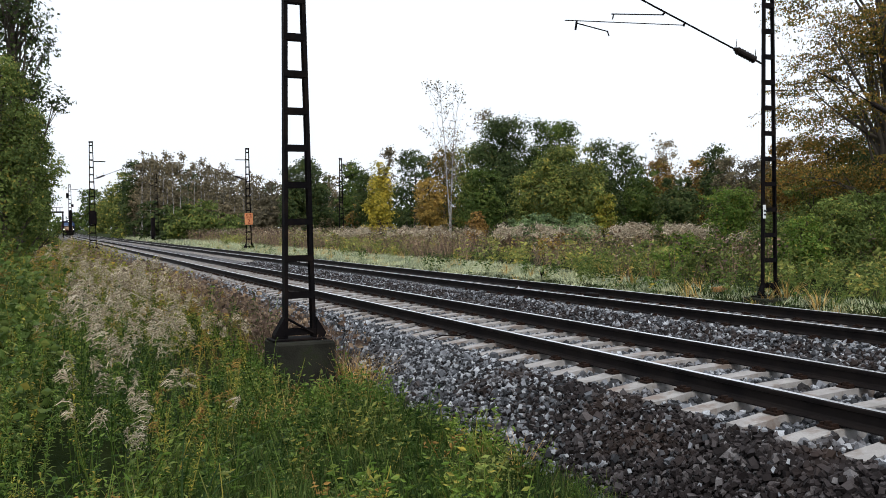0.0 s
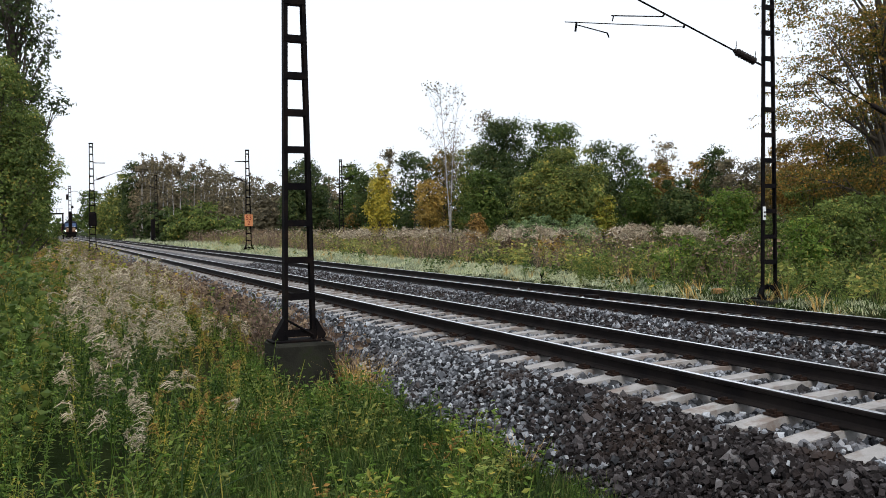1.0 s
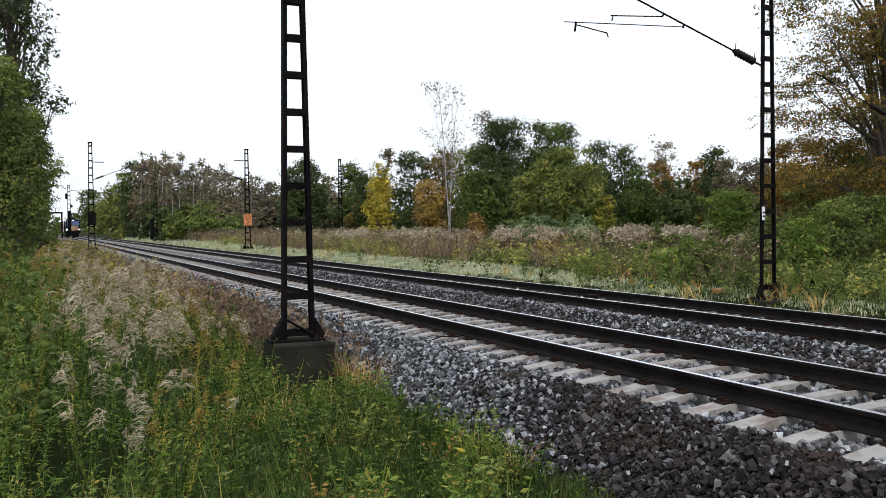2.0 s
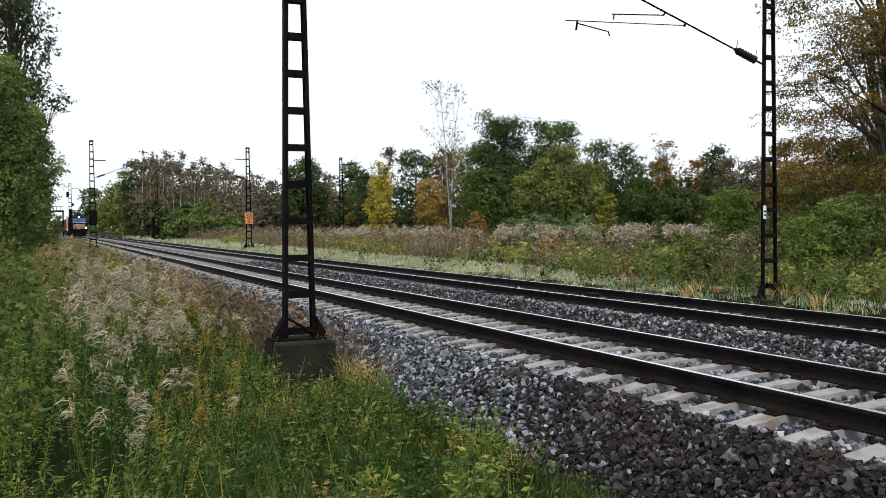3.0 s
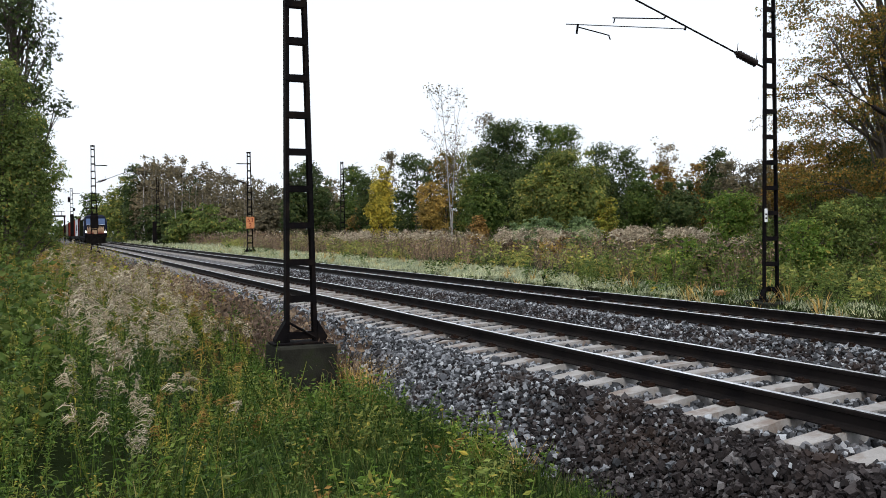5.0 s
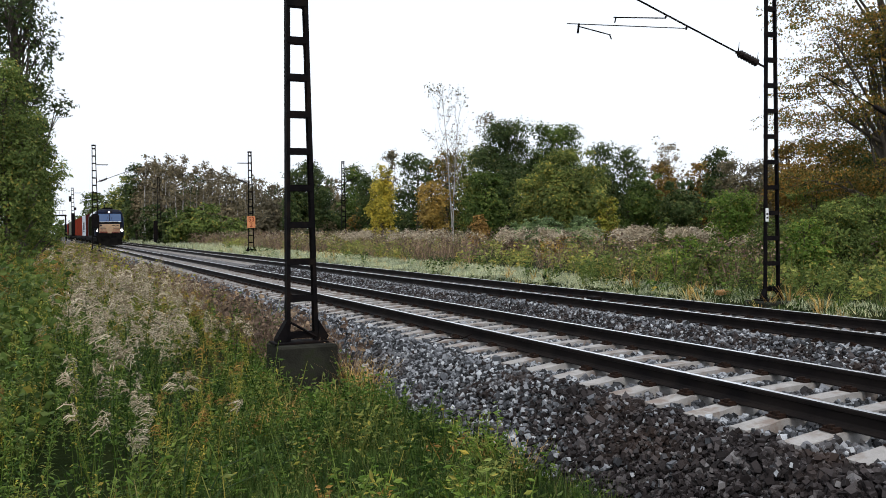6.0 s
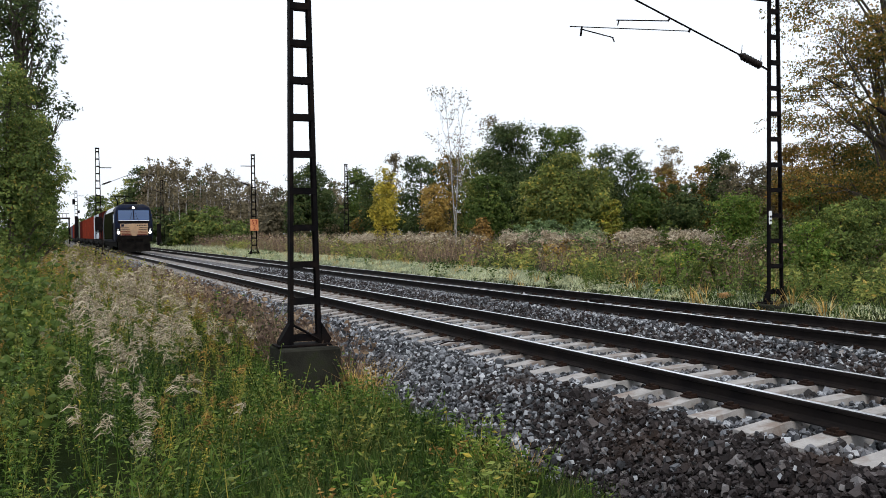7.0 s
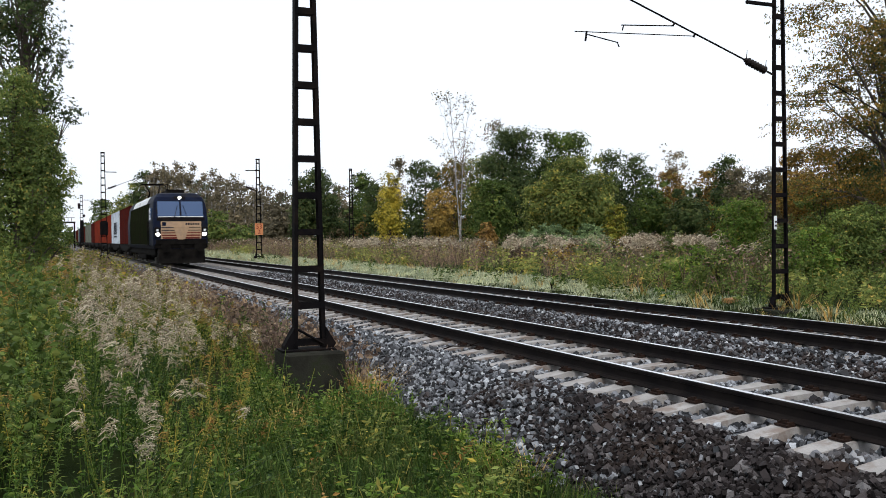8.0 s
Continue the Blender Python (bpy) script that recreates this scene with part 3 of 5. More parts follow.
    face = unit(d[k] + np.array([0, 0, 0.55]) + rng.normal(0, 0.5, (count, 3)))
    fill = rng.uniform(0, 1, count) < body
    m = int(fill.sum())
    u = unit(rng.normal(size=(m, 3)))
    face[fill] = unit(u + np.array([0, 0, 0.4]) + rng.normal(0, 0.4, (m, 3)))
    u *= (rng.uniform(0, 1, m) ** 0.4)[:, None] * 0.80
    wave = 0.88 + 0.2 * np.sin(u[:, 0] * 7 + th[0] * 3) * np.cos(u[:, 2] * 6 + th[-1] * 5)
    P[fill] = np.stack([u[:, 0] * half * wave + lean * 0.5, u[:, 1] * deep * wave, (c0 + H) / 2 - 0.03 * H + u[:, 2] * (H - c0) * 0.5 * wave], -1)
    P[:, 2] = np.maximum(P[:, 2], 0.1)
    owner = thing(name, pose(x, y, z), label, category, group)
    V, F = join(wood)
    trunk = new("trunk", data_of("trunk", V, F, [M[bark]], smooth=True))
    trunk.parent = owner
    grown = np.where(fill, size * 1.25, size)
    V, F = leaf_quads(P, grown, 0.6, facing=face) if fine else leaf_points(P, grown, face)
    crown = new("crown", data_of("crown", V, F, [G[foliage]]))
    crown.parent = owner
    return owner


def birch(bearing, dist, top, half, label, leaves=1200, stems=1, leaf=0.0022, group="", foliage="brown_grey", branches=24, bare=0.3, thick=0.0055):
    """A tall slender birch: pale stems, rising branches, fine twigs and few leaves."""
    x, y = polar(bearing, dist)
    z = float(land(x, y))
    H = top - z
    pale, grey, tips = [], [], []
    for q in range(stems):
        way = np.array([(q - (stems - 1) / 2) * half * 0.55, rng.normal(0, 0.2), 0])
        hs = H * (1.0 if q == 0 else rng.uniform(0.84, 0.95))
        u = np.linspace(0, 1, 9)
        wob = np.cumsum(rng.normal(0, 0.011 * H, (9, 2)), axis=0) * u[:, None] * 0.6
        tp = np.stack([way[0] * u ** 1.4 + wob[:, 0], way[1] * u + wob[:, 1], -0.2 + u * (hs + 0.2)], -1)
        v, f = tube(tp, np.linspace(thick * H, 0.012, 9), 6)
        pale.append((v, f))
        for k in range(branches):
            s = rng.uniform(bare, 0.97)
            start = np.array([np.interp(s, u, tp[:, j]) for j in range(3)])
            a = rng.uniform(0, math.tau)
            flat_way = np.array([math.cos(a), math.sin(a), 0])
            ln = half * (1.45 - 0.9 * s) * rng.uniform(0.6, 1.1)
            end = start + flat_way * ln * 0.8 + np.array([0, 0, ln * rng.uniform(0.8, 1.5)])
            end[2] = min(end[2], H)
            mid = (start + end) / 2 + flat_way * ln * 0.15
            grey.append(tube(np.stack([start, mid, end]), (0.03 * (1.2 - s) + 0.008, 0.014, 0.006), 3))
            for j in range(5):
                b0 = start + (end - start) * rng.uniform(0.3, 1.0)
                tip = b0 + rng.normal(0, 0.3, 3) * ln * 0.8 + np.array([0, 0, 0.22 * ln])
                grey.append(tube(np.stack([b0, tip]), (0.010, 0.005), 3))
                tips.append(tip)
                tips.append((b0 + tip) / 2)
    owner = thing("tree", pose(x, y, z), label, "tree", group)
    V, F = join(pale)
    ob = new("trunk", data_of("trunk", V, F, [M["birch_bark"]], smooth=True))
    ob.parent = owner
    V, F = join(grey)
    ob = new("bough", data_of("bough", V, F, [M["twig"]]))
    ob.parent = owner
    tips = np.array(tips)
    P = tips[rng.integers(0, len(tips), leaves)] + rng.normal(0, 0.22, (leaves, 3))
    V, F = leaf_points(P, np.full(leaves, leaf * dist), unit(rng.normal(size=(leaves, 3)) + np.array([0, 0, 0.5])))
    ob = new("crown", data_of("crown", V, F, [G[foliage]]))
    ob.parent = owner
    return owner


def template(blocks):
    """Blocks of (verts, faces, slot)."""
    V, F, S, o = [], [], [], 0
    for v, f, s in blocks:
        V.append(v)
        F.append(f + o)
        S.append(np.full(len(f), s))
        o += len(v)
    return np.concatenate(V), np.concatenate(F), np.concatenate(S)


def scatter(name, templates, X, Y, scale, mats, label, category, sink=0.0, lean=0.12):
    """One object of many plants: a template each, turned, leaned and scaled at its place on the ground."""
    clear = np.hypot(X - 3.47, (Y - 12.85) * 0.9) > 0.62
    X, Y, scale = X[clear], Y[clear], scale[clear]
    n = len(X)
    pick = rng.integers(0, len(templates), n)
    Zs = land(X, Y)
    Vs, Fs, Ss, o = [], [], [], 0
    for k, (V, F, S) in enumerate(templates):
        m = np.where(pick == k)[0]
        if not len(m):
            continue
        a = rng.uniform(0, math.tau, len(m))
        s = scale[m] * rng.uniform(0.9, 1.1, len(m))
        ca, sa = np.cos(a), np.sin(a)
        x = (V[None, :, 0] * ca[:, None] - V[None, :, 1] * sa[:, None]) * s[:, None]
        y = (V[None, :, 0] * sa[:, None] + V[None, :, 1] * ca[:, None]) * s[:, None]
        z = V[None, :, 2] * s[:, None]
        lx, ly = rng.normal(0, lean, len(m)), rng.normal(0, lean, len(m))
        P = np.stack([x + z * lx[:, None] + X[m][:, None], y + z * ly[:, None] + Y[m][:, None], z + Zs[m][:, None] - sink], -1)
        Vs.append(P.reshape(-1, 3))
        Fs.append((F[None] + (np.arange(len(m)) * len(V))[:, None, None]).reshape(-1, F.shape[1]) + o)
        Ss.append(np.tile(S, len(m)))
        o += len(m) * len(V)
    ob = new(name, data_of(name, np.concatenate(Vs), np.concatenate(Fs), mats, np.concatenate(Ss)))
    return tagged(ob, label, category, kind="stuff")


def blade(base_at, way, length, width, droop, segs=2):
    """A grass blade: a narrow strip that bends over."""
    side = np.cross(way, (0, 0, 1))
    side /= np.linalg.norm(side) + 1e-9
    V = []
    for k in range(segs + 1):
        t = k / segs
        c = base_at + np.array([0, 0, 1.0]) * length * (t - 0.5 * droop * t * t) + way * length * (0.25 * t + droop * t * t)
        w = width * (1 - 0.85 * t)
        V += [c - side * w / 2, c + side * w / 2]
    F = [(2 * k, 2 * k + 1, 2 * k + 3, 2 * k + 2) for k in range(segs)]
    return np.array(V), np.array(F)


def tuft(n=12, length=0.4, width=0.012, droop=0.35, radius=0.08, slot=0):
    out = []
    for _ in range(n):
        a = rng.uniform(0, math.tau)
        way = np.array([math.cos(a), math.sin(a), 0])
        v, f = blade(way * rng.uniform(0, radius), way, length * rng.uniform(0.55, 1.15), width * rng.uniform(0.7, 1.3), droop * rng.uniform(0.3, 1.6))
        out.append((v, f, slot))
    return template(out)


def spikes(n=14, length=0.18, width=0.012, radius=0.12, droop=0.5):
    """A tuft of fine three-cornered blades."""
    a = rng.uniform(0, math.tau, n)
    way = np.stack([np.cos(a), np.sin(a), np.zeros(n)], -1)
    side = np.stack([-np.sin(a), np.cos(a), np.zeros(n)], -1) * (width * rng.uniform(0.7, 1.3, n) / 2)[:, None]
    foot = rng.normal(0, radius * 0.6, (n, 3)) * np.array([1, 1, 0])
    L = (length * rng.uniform(0.5, 1.2, n))[:, None]
    tip = foot + way * L * droop * rng.uniform(0.2, 1.4, n)[:, None] + np.array([0, 0, 1.0]) * L
    V = np.stack([foot - side, foot + side, tip], 1).reshape(-1, 3)
    return V, np.arange(n * 3).reshape(n, 3), np.zeros(n, int)


def goldenrod(height=1.2, leaves=40, plume=12, plume_len=0.16, leaf=0.10, bits=5, bit=0.018, slim=0.22, upper=0.95):
    """A leafy stalk with narrow rising leaves and a one-sided, arching, fluffy seed head."""
    out = []
    bend = rng.normal(0, 0.09, 2)
    ts = np.linspace(0, 1, 5)
    pts = np.stack([bend[0] * ts ** 2, bend[1] * ts ** 2, ts * height], -1)
    v, f = tube(pts, np.linspace(0.005, 0.002, 5), 3)
    out.append((v, f, 0))
    t = rng.uniform(0.08, upper, leaves) ** 0.8
    a = np.arange(leaves) * 2.4 + rng.uniform(0, 6)
    way = np.stack([np.cos(a), np.sin(a), np.zeros(leaves)], -1)
    side = np.stack([-np.sin(a), np.cos(a), np.zeros(leaves)], -1)
    L = (leaf * rng.uniform(0.6, 1.3, leaves) * (1.2 - 0.55 * t))[:, None]
    b0 = np.stack([bend[0] * t * t, bend[1] * t * t, t * height], -1)
    rise = rng.uniform(-0.35, 0.75, leaves)[:, None] * np.array([0, 0, 1.0])
    mid = b0 + (way * 0.5 + rise * 0.4 + np.array([0, 0, 0.16])) * L
    tip = b0 + (way * 0.95 + rise * 0.6) * L
    V = np.stack([b0, mid - side * L * slim / 2, tip, mid + side * L * slim / 2], 1).reshape(-1, 3)
    out.append((V, np.arange(leaves * 4).reshape(leaves, 4), 0))
    wind = np.array([0.9, -0.2, 0])
    for k in range(plume):
        t = rng.uniform(0.80, 1.0)
        a = rng.uniform(0, math.tau)
        way = np.array([math.cos(a), math.sin(a), 0]) * 0.7 + wind * 0.6
        b0 = np.array([bend[0] * t * t, bend[1] * t * t, t * height])
        L = plume_len * rng.uniform(0.6, 1.2) * (1.0 + 2.2 * (1 - t))
        u = np.linspace(0.0, 1, 3)[:, None]
        arc = b0 + way * L * u + np.array([0, 0, 1.0]) * L * (0.8 * u - 0.95 * u * u)
        side = np.cross(way, (0, 0, 1.0)) * 0.5 + np.array([0, 0, 0.7])
        side /= np.linalg.norm(side)
        wd = np.array([0.002, bit * 0.33, 0.002])[:, None]
        V = np.stack([arc - side * wd, arc + side * wd], 1).reshape(-1, 3)
        out.append((V, np.array([(0, 1, 3, 2), (2, 3, 5, 4)]), 1))
        u = rng.uniform(0.15, 1, bits)[:, None]
        P = b0 + way * L * u + np.array([0, 0, 1.0]) * L * (0.8 * u - 0.95 * u * u) + rng.normal(0, bit * 0.5, (bits, 3)) + np.array([0, 0, bit * 0.5])
        v, f = leaf_quads(P, bit, 0.55, 0.5)
        out.append((v, f, 1))
    return template(out)


def herb(height=0.5, leaves=26, leaf=0.09, spread=0.12, slim=0.5):
    """A low broad-leaved plant."""
    out = []
    stems = 3
    for s in range(stems):
        a = rng.uniform(0, math.tau)
        tipx, tipy = math.cos(a) * spread, math.sin(a) * spread
        ts = np.linspace(0, 1, 4)
        h = height * rng.uniform(0.6, 1.1)
        pts = np.stack([tipx * ts, tipy * ts, ts * h], -1)
        v, f = tube(pts[::3], (0.005, 0.002), 3)
        out.append((v, f, 0))
        t = rng.uniform(0.1, 1, leaves // stems)
        P = np.stack([tipx * t, tipy * t, t * h], -1) + rng.normal(0, leaf * 0.6, (len(t), 3)) * np.array([1, 1, 0.4])
        v, f = leaf_quads(P, leaf, slim, 0.35)
        out.append((v, f, 0))
    return template(out)


def dry_stalks(height=1.1, n=12, bits=14):
    out = []
    for _ in range(n):
        a, r = rng.uniform(0, math.tau), rng.uniform(0, 0.25)
        b0 = np.array([math.cos(a) * r, math.sin(a) * r, 0])
        way = np.array([math.cos(a), math.sin(a), 0])
        v, f = blade(b0, way, height * rng.uniform(0.6, 1.1), 0.022, 0.12, 2)
        out.append((v, f, 0))
    P = np.stack([rng.normal(0, 0.2, bits), rng.normal(0, 0.2, bits), rng.uniform(0.3, 1.0, bits) * height], -1)
    v, f = leaf_quads(P, 0.13, 0.5)
    out.append((v, f, 0))
    P = np.stack([rng.normal(0, 0.2, bits), rng.normal(0, 0.2, bits), rng.uniform(0.8, 1.1, bits) * height], -1)
    v, f = leaf_quads(P, 0.09, 0.6)
    out.append((v, f, 1))
    return template(out)


# ---- trees beyond the tracks ----
WOOD = "trees of the far wood"
for b, d, top, half, fol in (
        (1.2, 520, 9, 7, "mid_green"), (2.2, 500, 11, 7, "mid_green"), (3.0, 430, 20, 7, "mid_green"), (3.8, 380, 17, 7, "olive"), (4.4, 215, 12.0, 4.2, "olive"), (4.9, 190, 13.0, 3.4, "olive"), (5.4, 175, 14.3, 3.3, "dark_green"),
        (6.1, 172, 13.5, 3.8, "brown_grey"), (6.6, 172, 14.0, 3.6, "brown_grey"), (7.6, 170, 13.4, 3.6, "brown_grey"),
        (8.6, 170, 12.6, 3.4, "dark_green"), (9.6, 168, 12.4, 3.6, "brown_grey"), (10.6, 168, 11.4, 3.4, "brown_grey"),
        (11.6, 168, 10.2, 3.2, "brown_grey"), (12.6, 170, 9.4, 3.2, "brown_grey"), (13.4, 175, 9.8, 3.2, "dark_green"),
        (14.3, 170, 9.4, 3.4, "brown_grey"), (17.0, 140, 9.5, 3.0, "brown_grey"), (18.4, 140, 11.5, 3.2, "mid_green"),
        (5.6, 200, 10, 4, "mid_green"), (7.0, 185, 9, 5, "dark_green"), (9.5, 185, 8, 5, "dark_green"), (12.5, 185, 6.5, 5, "olive")):
    thin = fol == "brown_grey"
    tree(b, d, top, half, fol, {"brown_grey": "distant thin-leaved tree, greyish brown"}.get(fol, "distant green tree at the wood's edge"),
         cover=3.2 if thin else 3.6, body=0.45 if thin else 0.5, lobes=60 if thin else 34, spread=0.10 if thin else 0.13, group=WOOD, limbs=8, twigs=2, leaf=0.0021, per=6, reach=0.7)

for b, d, top, half, fol, low, n, dense, bark, lab in (
        (15.7, 125, 10.9, 4.4, "dark_green", 0.05, 6500, 0.45, "bark", "dense dark green tree"),
        (14.6, 122, 9.6, 2.0, "dark_green", 0.05, 3500, 0.4, "bark", "dense dark green tree"),
        (20.1, 92, 8.0, 1.8, "yellow", 0.08, 4600, 0.42, "bark", "slender tree in golden yellow autumn leaf"),
        (20.6, 115, 10.8, 2.4, "brown_grey", 0.2, 1400, 0.2, "birch_bark", "nearly bare grey birch"),
        (19.2, 118, 8.6, 2.2, "dark_green", 0.05, 3600, 0.36, "bark", "dark green tree behind a yellow one"),
        (22.3, 98, 9.8, 3.3, "dark_green", 0.12, 4600, 0.24, "bark", "tree with dark green and brown leaves"),
        (24.1, 92, 9.4, 2.2, "copper", 0.1, 2200, 0.24, "bark", "tree with dark and coppery upper leaves"),
        (23.2, 80, 5.7, 1.8, "tan", 0.12, 2800, 0.36, "bark", "small tree with tan autumn leaves"),
        (24.5, 84, 14.4, 2.5, "brown_grey", 0.25, 620, 0.12, "birch_bark", "tall birch, nearly bare, with white trunk"),
        (26.6, 95, 12.8, 1.7, "brown_grey", 0.3, 700, 0.14, "birch_bark", "nearly bare tall birch"),
        (25.6, 88, 9.2, 2.0, "olive", 0.1, 4200, 0.34, "bark", "olive green tree"),
        (28.0, 80, 10.9, 4.3, "dark_green", 0.05, 12000, 0.42, "bark", "broad dense green tree"),
        (30.8, 80, 10.6, 3.9, "mid_green", 0.05, 10000, 0.34, "bark", "broad dense green tree"),
        (26.6, 72, 6.0, 2.4, "mid_green", 0.03, 6000, 0.44, "bark", "bushy green willow"),
        (32.0, 64, 6.9, 3.9, "olive", 0.02, 13000, 0.46, "bark", "rounded olive green willow with yellowing edge"),
        (29.8, 66, 5.4, 2.6, "olive", 0.02, 9000, 0.46, "bark", "rounded olive green willow"),
        (34.0, 62.5, 3.6, 1.2, "yellow_green", 0.02, 1600, 0.3, "bark", "yellowing shrub"),
        (33.6, 98, 10.5, 2.6, "dark_green", 0.1, 4200, 0.32, "bark", "dark green tree"),
        (35.3, 102, 10.3, 2.6, "dark_green", 0.1, 4200, 0.22, "bark", "dark green tree"),
        (38.0, 115, 11.2, 2.3, "brown_grey", 0.3, 1450, 0.22, "birch_bark", "thin pale birch"),
        (36.3, 95, 7.2, 2.6, "mid_green", 0.05, 5200, 0.4, "bark", "dense green tree"),
        (38.5, 90, 5.9, 3.2, "dark_green", 0.03, 7000, 0.42, "bark", "dense dark green tree"),
        (37.3, 98, 8.0, 2.6, "orange_brown", 0.1, 4200, 0.36, "bark", "rusty brown tree in the wood"),
        (39.6, 104, 8.6, 2.4, "orange_brown", 0.1, 4200, 0.36, "bark", "rusty brown tree in the wood"),
        (40.6, 98, 9.6, 2.1, "dark_green", 0.1, 5000, 0.36, "bark", "dark green pointed tree"),
        (41.6, 92, 7.8, 2.5, "brown_grey", 0.1, 4600, 0.36, "birch_bark", "brownish birch in the wood"),
        (43.2, 92, 7.6, 2.6, "brown_grey", 0.1, 4200, 0.36, "birch_bark", "brownish birch in the wood"),
        (44.6, 84, 8.6, 2.6, "orange_brown", 0.1, 4600, 0.36, "bark", "rusty brown tree in the wood"),
        (46.4, 80, 8.0, 3.0, "orange_brown", 0.1, 4600, 0.36, "bark", "rusty brown tree in the wood"),
        (48.5, 80, 7.0, 3.0, "dark_green", 0.05, 4600, 0.36, "bark", "dark green tree"),
        (51.0, 80, 9.0, 4.0, "dark_green", 0.05, 4600, 0.36, "bark", "dark green tree")):
    lab = lab if len(lab.split()) > 3 else lab + " beyond the tracks"
    if n < 1500 and bark == "birch_bark":
        birch(b, d, top, half, lab, n, 2 if top > 14 else 1, group="trees beyond the tracks", branches=15)
    else:
        tree(b, d, top, half, fol, lab, low=low, cover=dense * 10, body=0.40 if dense > 0.3 else 0.15, lobes=46, spread=0.125, limbs=14, per=9, reach=0.8, group="trees beyond the tracks")

for k in range(26):
    b, d = 5.9 + k * 0.36 + rng.uniform(-0.12, 0.12), rng.uniform(146, 160)
    birch(b, d, float(np.interp(b, (6, 7.5, 9, 11, 13, 15), (13.6, 13.6, 12.6, 11.4, 9.4, 8.6))) * rng.uniform(0.88, 1.03), 1.3, "slender birch with pale trunk and few leaves", 300, 1, 0.0022, "pale birches of the far wood", branches=12, bare=0.4, thick=0.008 if k % 3 else 0.011)

# a continuous dark edge of the wood behind the single trees
for k in range(32):
    b = 6.6 + k * 1.4
    tree(b, 150 - 40 * min(1, k / 22) + rng.uniform(-5, 5), 5.6 + rng.uniform(-0.8, 0.8) + (1.0 if b > 33 else 0), 4.0, (("dark_green", "mid_green", "brown_grey", "dark_green", "orange_brown")[k % 5] if k > 7 or k < 2 else "brown_grey"), "undergrowth shrub along the wood's edge", "shrub",
         cover=3.0, leaf=0.003, lobes=16, limbs=4, category="shrub", group="undergrowth shrubs", deep=2.0, body=0.6, per=6, reach=0.7)

# ---- shrubs beyond the far track ----
for b, d, top, half, fol, lab in (
        (9.2, 118, 5.2, 3.8, "shrub_green", "rounded fresh green shrub"), (7.9, 120, 3.6, 2.6, "shrub_green", "green shrub"), (11.0, 116, 3.4, 2.6, "shrub_green", "green shrub"),
        (6.9, 150, 3.2, 2.2, "mid_green", "green shrub beside the track"), (4.6, 330, 4.8, 5.0, "mid_green", "distant green shrub beside the track"), (3.6, 400, 5.0, 6.0, "olive", "distant olive shrub beside the track"), (5.2, 215, 3.6, 2.5, "mid_green", "green shrub beside the track"),
        (7.2, 120, 1.7, 1.4, "dark_green", "low dark green shrub"), (8.0, 124, 1.7, 1.6, "dark_green", "low dark green shrub"),
        (30.3, 54, 2.2, 1.7, "blue_green", "greyish green willow scrub"), (32.6, 54, 2.1, 1.6, "blue_green", "greyish green willow scrub"),
        (28.8, 56, 1.9, 1.4, "blue_green", "greyish green willow scrub"), (26.2, 62, 2.4, 0.9, "red_weed", "small shrub with orange leaves"),
        (38.6, 26, 1.2, 0.75, "bright_green", "leafy green shrub near the track"), (40.2, 25, 1.15, 0.85, "shrub_green", "leafy green shrub near the track"),
        (41.3, 33, 2.7, 1.1, "bright_green", "young tree with yellowish green leaves"), (45.4, 26, 1.6, 0.9, "bright_green", "leafy green shrub"),
        (43.9, 28, 2.0, 0.9, "shrub_green", "leafy green shrub"), (47.2, 27, 2.1, 1.2, "shrub_green", "leafy green shrub"),
        (46.0, 33, 2.9, 1.3, "shrub_green", "olive green shrub under the trees"), (49.2, 30, 2.4, 1.6, "shrub_green", "leafy green shrub"),
        (51.5, 28, 2.2, 1.4, "bright_green", "leafy green shrub"), (30.7, 42, 1.15, 1.0, "tan", "clump of tan and orange bushes among the weeds"), (28.2, 46, 1.0, 0.8, "brown_weed", "dry brown bush among the weeds"), (36.6, 33, 0.9, 0.9, "shrub_green", "low green shrub"),
        (34.6, 36, 0.85, 0.9, "olive", "low olive shrub"), (37.6, 40, 1.75, 0.8, "shrub_green", "low green shrub")):
    near = d < 45
    tree(b, d, top, half, fol, lab if len(lab.split()) > 3 else lab + " beyond the tracks", "shrub", cover=3.6 if near else 4.5, leaf=0.0026 if near else 0.0022, fine=near,
         lobes=24, spread=0.2, limbs=12, category="shrub", group="shrubs beyond the tracks", body=0.2 if near else 0.4)

# the tall trees that frame the view
tree(50.0, 33, 13.5, 4.7, "copper", "tall hornbeam with green and copper leaves", low=0.16, cover=1.9, leaf=0.0027, fine=True, lobes=120, spread=0.075, limbs=70, shell=0.1, ground=-0.05, body=0.04, flat=0.35, droop=0.25, reach=1.8, twigs=5, per=26)
tree(46.9, 37, 5.0, 1.5, "copper", "small tree with copper brown leaves", low=0.2, cover=2.5, leaf=0.0026, fine=True, lobes=26, spread=0.14, body=0.1)
tree(50.5, 40, 6.5, 3.4, "dark_green", "shady green tree behind the hornbeam", cover=3.5, leaf=0.0028, fine=True)
tree(-1.50, 27.5, 6.2, 1.6, "shrub_green", "dense bushy tree with olive and orange leaves", cover=4.5, leaf=0.0027, fine=True, lobes=90, spread=0.075, limbs=20, body=0.25, shell=0.6, per=18, taper=0.1)
tree(-1.0, 33, 12.5, 2.0, "dark_green", "tall poplar with dark green leaves", low=0.3, cover=2.0, leaf=0.0034, fine=True, lobes=90, spread=0.05, limbs=60, shell=0.2, body=0.1, per=14, reach=1.5, taper=0.0)
